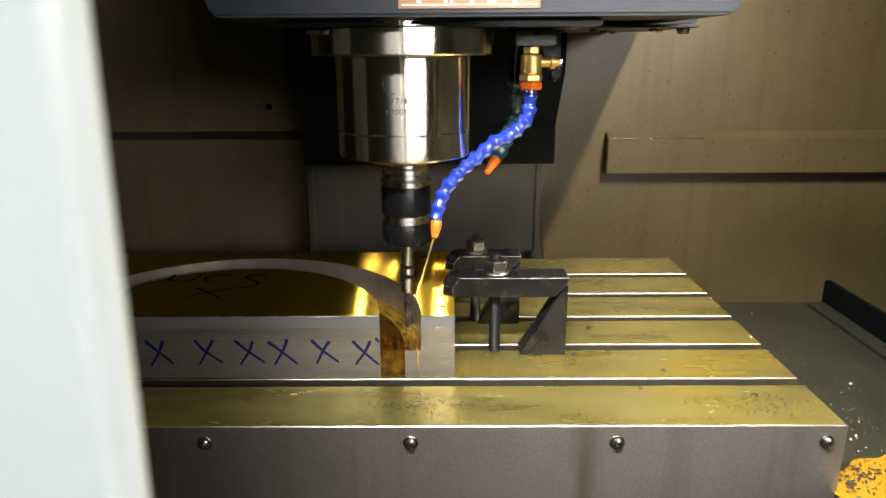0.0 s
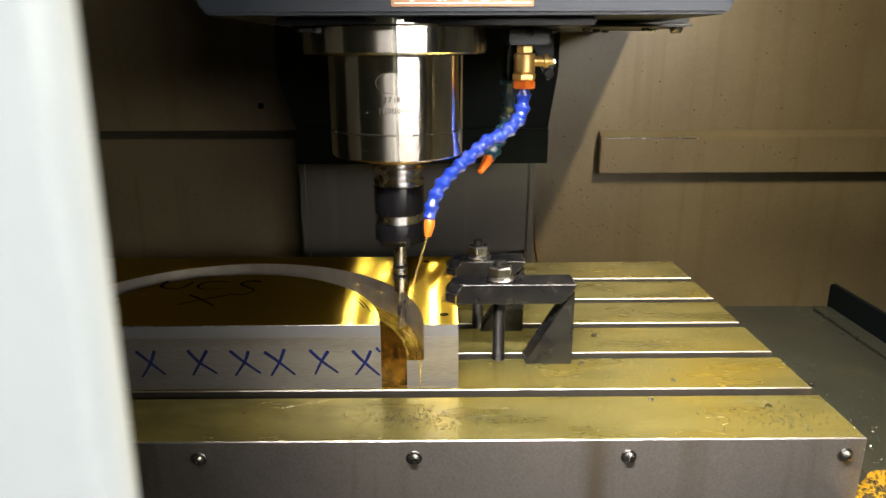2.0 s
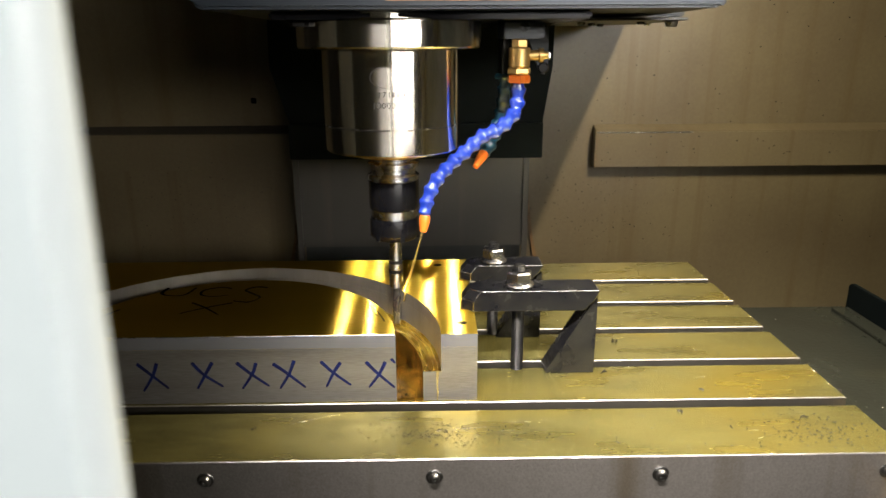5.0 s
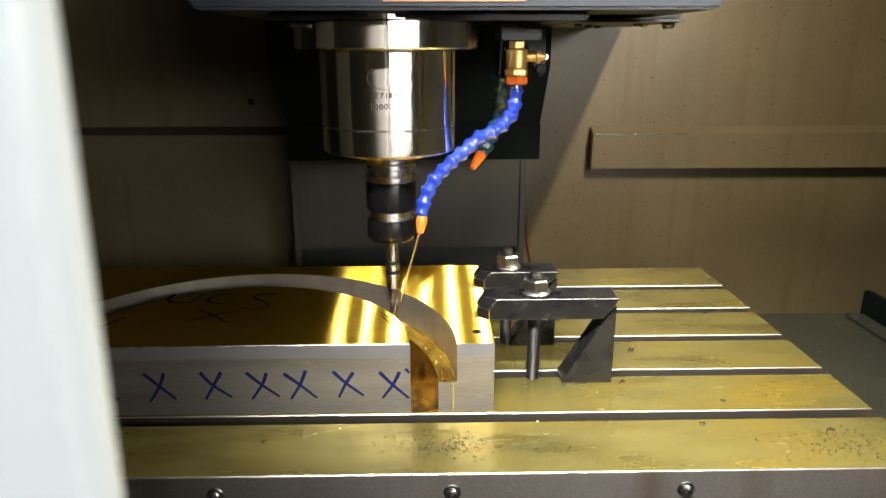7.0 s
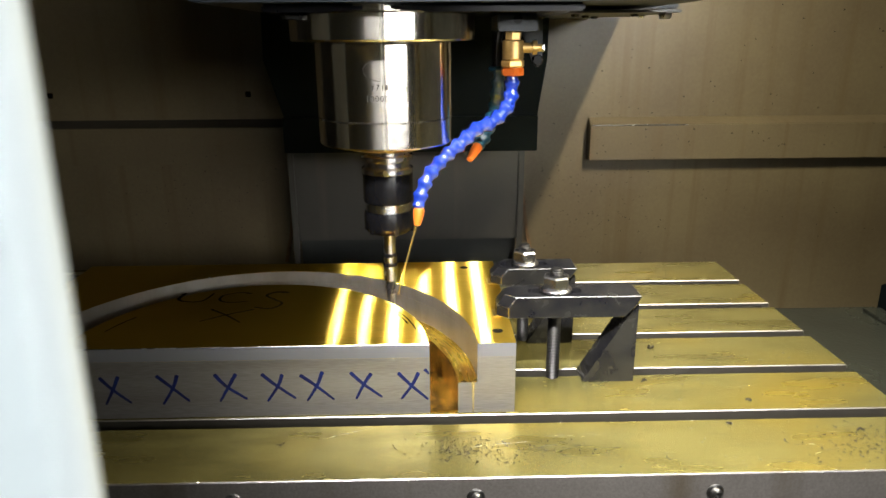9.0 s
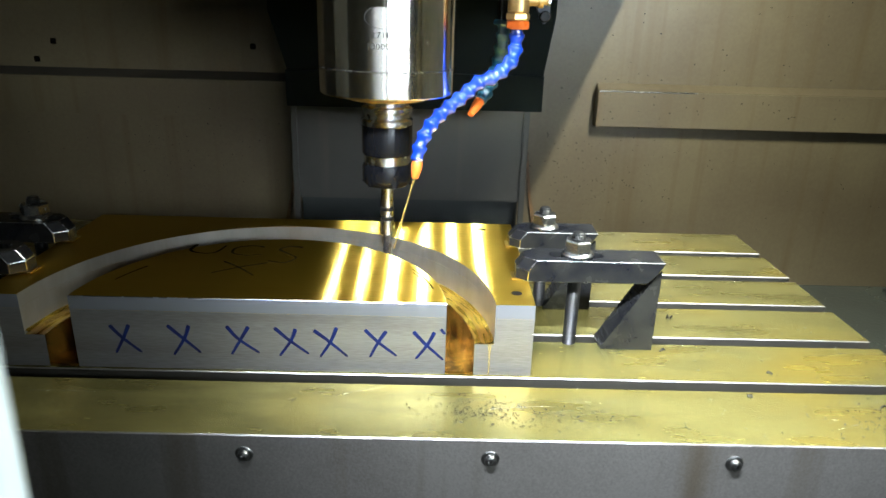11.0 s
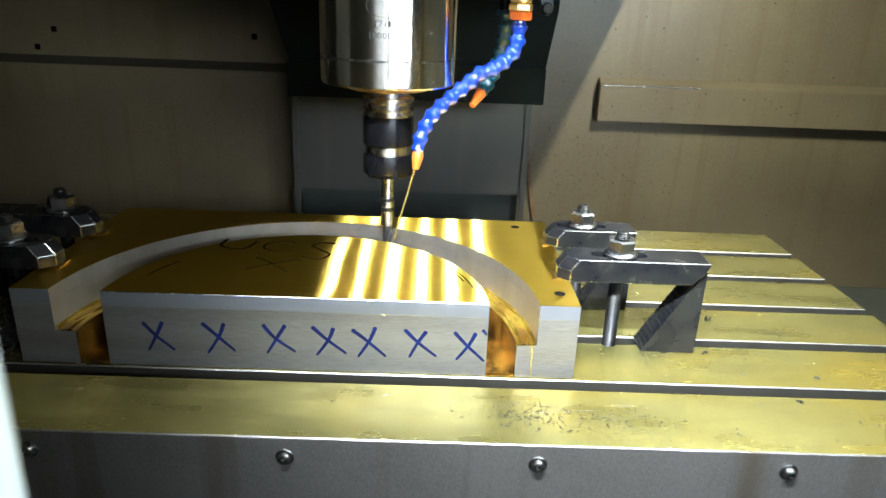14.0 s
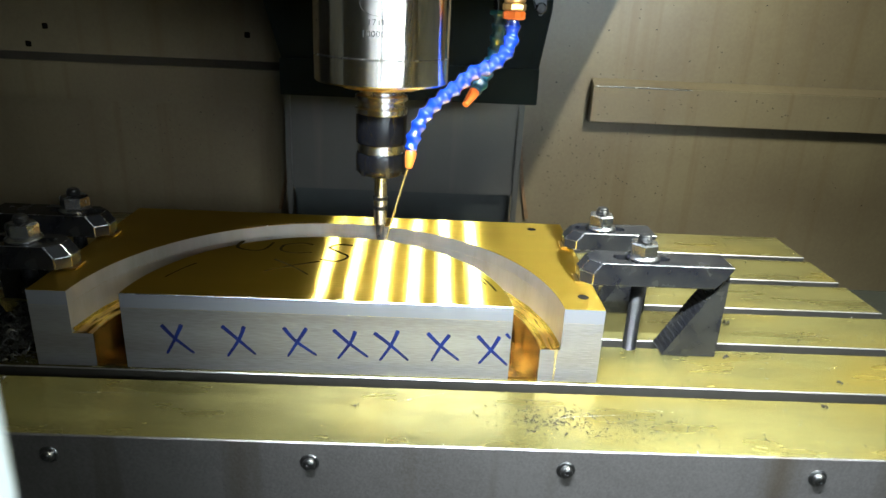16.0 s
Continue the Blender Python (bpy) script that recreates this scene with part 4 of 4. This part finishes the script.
    shim = finish("copper_shim", box(X(0.003) - 0.006, X(0.003) + 0.006, -0.010, 0.010, WH + 0.0003, WH + 0.0019, 0.0003), COPPER)
    tagged(shim, "small copper shim under a clamp nose", "shim", "copper shims")
    shim.location = (x_nose, y_mid, 0)
    CARRIED.append(shim)
    return ob


clamp(0.0425, 0.0060, 0.1525, 0.0645, False, "black steel step clamp holding the plate beside the T-slots")
clamp(0.0450, 0.1060, 0.1030, 0.0420, False, "shorter black steel step clamp holding the plate at its back corner", 0.0205)
clamp(-0.4550, -0.0080, 0.1385, 0.0480, True, "black steel step clamp in shade, holding the plate")
clamp(-0.4610, 0.0870, 0.1285, 0.0390, True, "black steel step clamp in shade, holding the back of the plate")

# chips and oil on the cover plate beside the table, chips on the wall
wing_top = lambda r: (r.uniform(0.46, 0.69), r.uniform(-0.17, 0.36), -0.0797)
CARRIED.append(tagged(finish("tray_chips", scattered(110, 11, wing_top, 0.0011), DROP), "scattered bright chips and droplets on the cover plate", "metal chips", kind="stuff"))
CARRIED.append(tagged(finish("tray_swarf", scattered(520, 12, lambda r: (0.46 + abs(r.gauss(0, 0.06)), r.gauss(-0.02, 0.06), -0.0797), 0.0009), DROP), "fine bright swarf on the cover plate", "metal chips", kind="stuff"))
CARRIED.append(tagged(finish("tray_swarf", scattered(160, 14, lambda r: (0.462 + abs(r.gauss(0, 0.035)), r.gauss(-0.145, 0.02), -0.0785), 0.0022), CHIP), "dark swarf in the oil on the cover plate", "metal chips", kind="stuff"))
CARRIED.append(tagged(finish("curled_chip", scattered(4, 15, lambda r: (0.545 + r.gauss(0, 0.0015), 0.085 + r.gauss(0, 0.0015), -0.0792), 0.0025, 1.0), CHIP), "small dark curled chip on the cover plate", "metal chip", "curled chips"))
rp = random.Random(21)
ph = [rp.uniform(0, 6.3) for _ in range(4)]
pool = []
for i in range(64):
    a = 2 * math.pi * i / 64
    f = 1 + 0.10 * math.sin(2 * a + ph[0]) + 0.06 * math.sin(3 * a + ph[1]) + 0.04 * math.sin(7 * a + ph[2]) + 0.02 * math.sin(13 * a + ph[3])
    pool.append((0.570 + 0.100 * f * math.cos(a), -0.165 + 0.074 * f * math.sin(a)))
oil_pool = tagged(finish("oil_pool", prism(pool, "z", -0.0796, -0.0788), POOL), "amber oil pool with swarf on the cover plate", "oil pool")
CARRIED.append(oil_pool)
# black wet swarf heaped between the clamps at the shaded end of the plate
CARRIED.append(tagged(finish("swarf_heap", scattered(700, 31, lambda r: (r.gauss(-0.515, 0.018), r.gauss(-0.02, 0.03), 0.001 + abs(r.gauss(0, 0.010))), 0.0030, 0.8), SLOT), "heap of dark wet swarf on the table beside the plate", "metal chips", kind="stuff"))


rw = random.Random(13)
bm = bmesh.new()
for k in range(420):
    if k < 90 or k >= 230:
        x, z = (rw.uniform(0.30, 1.2), rw.uniform(-0.15, 0.5)) if k < 270 else (rw.gauss(0.42, 0.09), rw.gauss(0.0, 0.06))
    elif k < 130:
        x, z = rw.uniform(0.42, 0.95), rw.gauss(0.17, 0.035)
    else:
        x, z = rw.gauss(-0.50, 0.12), rw.gauss(0.02, 0.045)
    s = rw.uniform(0.0007, 0.0024) * (0.6 if 130 <= k < 230 else 0.7 if k >= 270 else 0.8)
    y = BACK - (0.0303 if 0.097 < z < 0.176 and (x > 0.41 or x < -0.265) else 0.0004)
    a = rw.uniform(0, 6.3)
    vs = [bm.verts.new((x + s * math.cos(a + t) * (1.6 if i % 2 else 0.8), y, z + s * math.sin(a + t) * (1.0 if i % 2 else 0.7))) for i, t in enumerate((0, 1.1, 2.0, 3.1, 4.2, 5.3))]
    tip = bm.verts.new((x, y - s * 0.6, z))
    for i in range(6):
        bm.faces.new((vs[i], vs[(i + 1) % 6], tip))
tagged(finish("wall_chips", bm, CHIP), "tiny dark chips stuck to the oily back wall", "metal chips", kind="stuff")


# ---- what moves ----
R_TOOL = 0.2208


def table_shift(t):
    """The table carries the plate round, so that the fixed cutter follows the slot's arc."""
    a0, a = radians(19.2), radians(19.2 + 3.6954 * t + 0.00537 * t * t)
    return -R_TOOL * (math.cos(a) - math.cos(a0)), -R_TOOL * (math.sin(a) - math.sin(a0))


def motions():
    times = [0.5 * k for k in range(33)]
    for ob in CARRIED:
        x, y, z = ob.location
        walk(ob, [(t, pose(x + table_shift(t)[0], y + table_shift(t)[1], z)) for t in times])
    # the tool holder turns all the time
    walk(holder, [(k / 30, pose(0, 0, 0.145, 0, 0, 80 * k)) for k in range(481)])


motions()
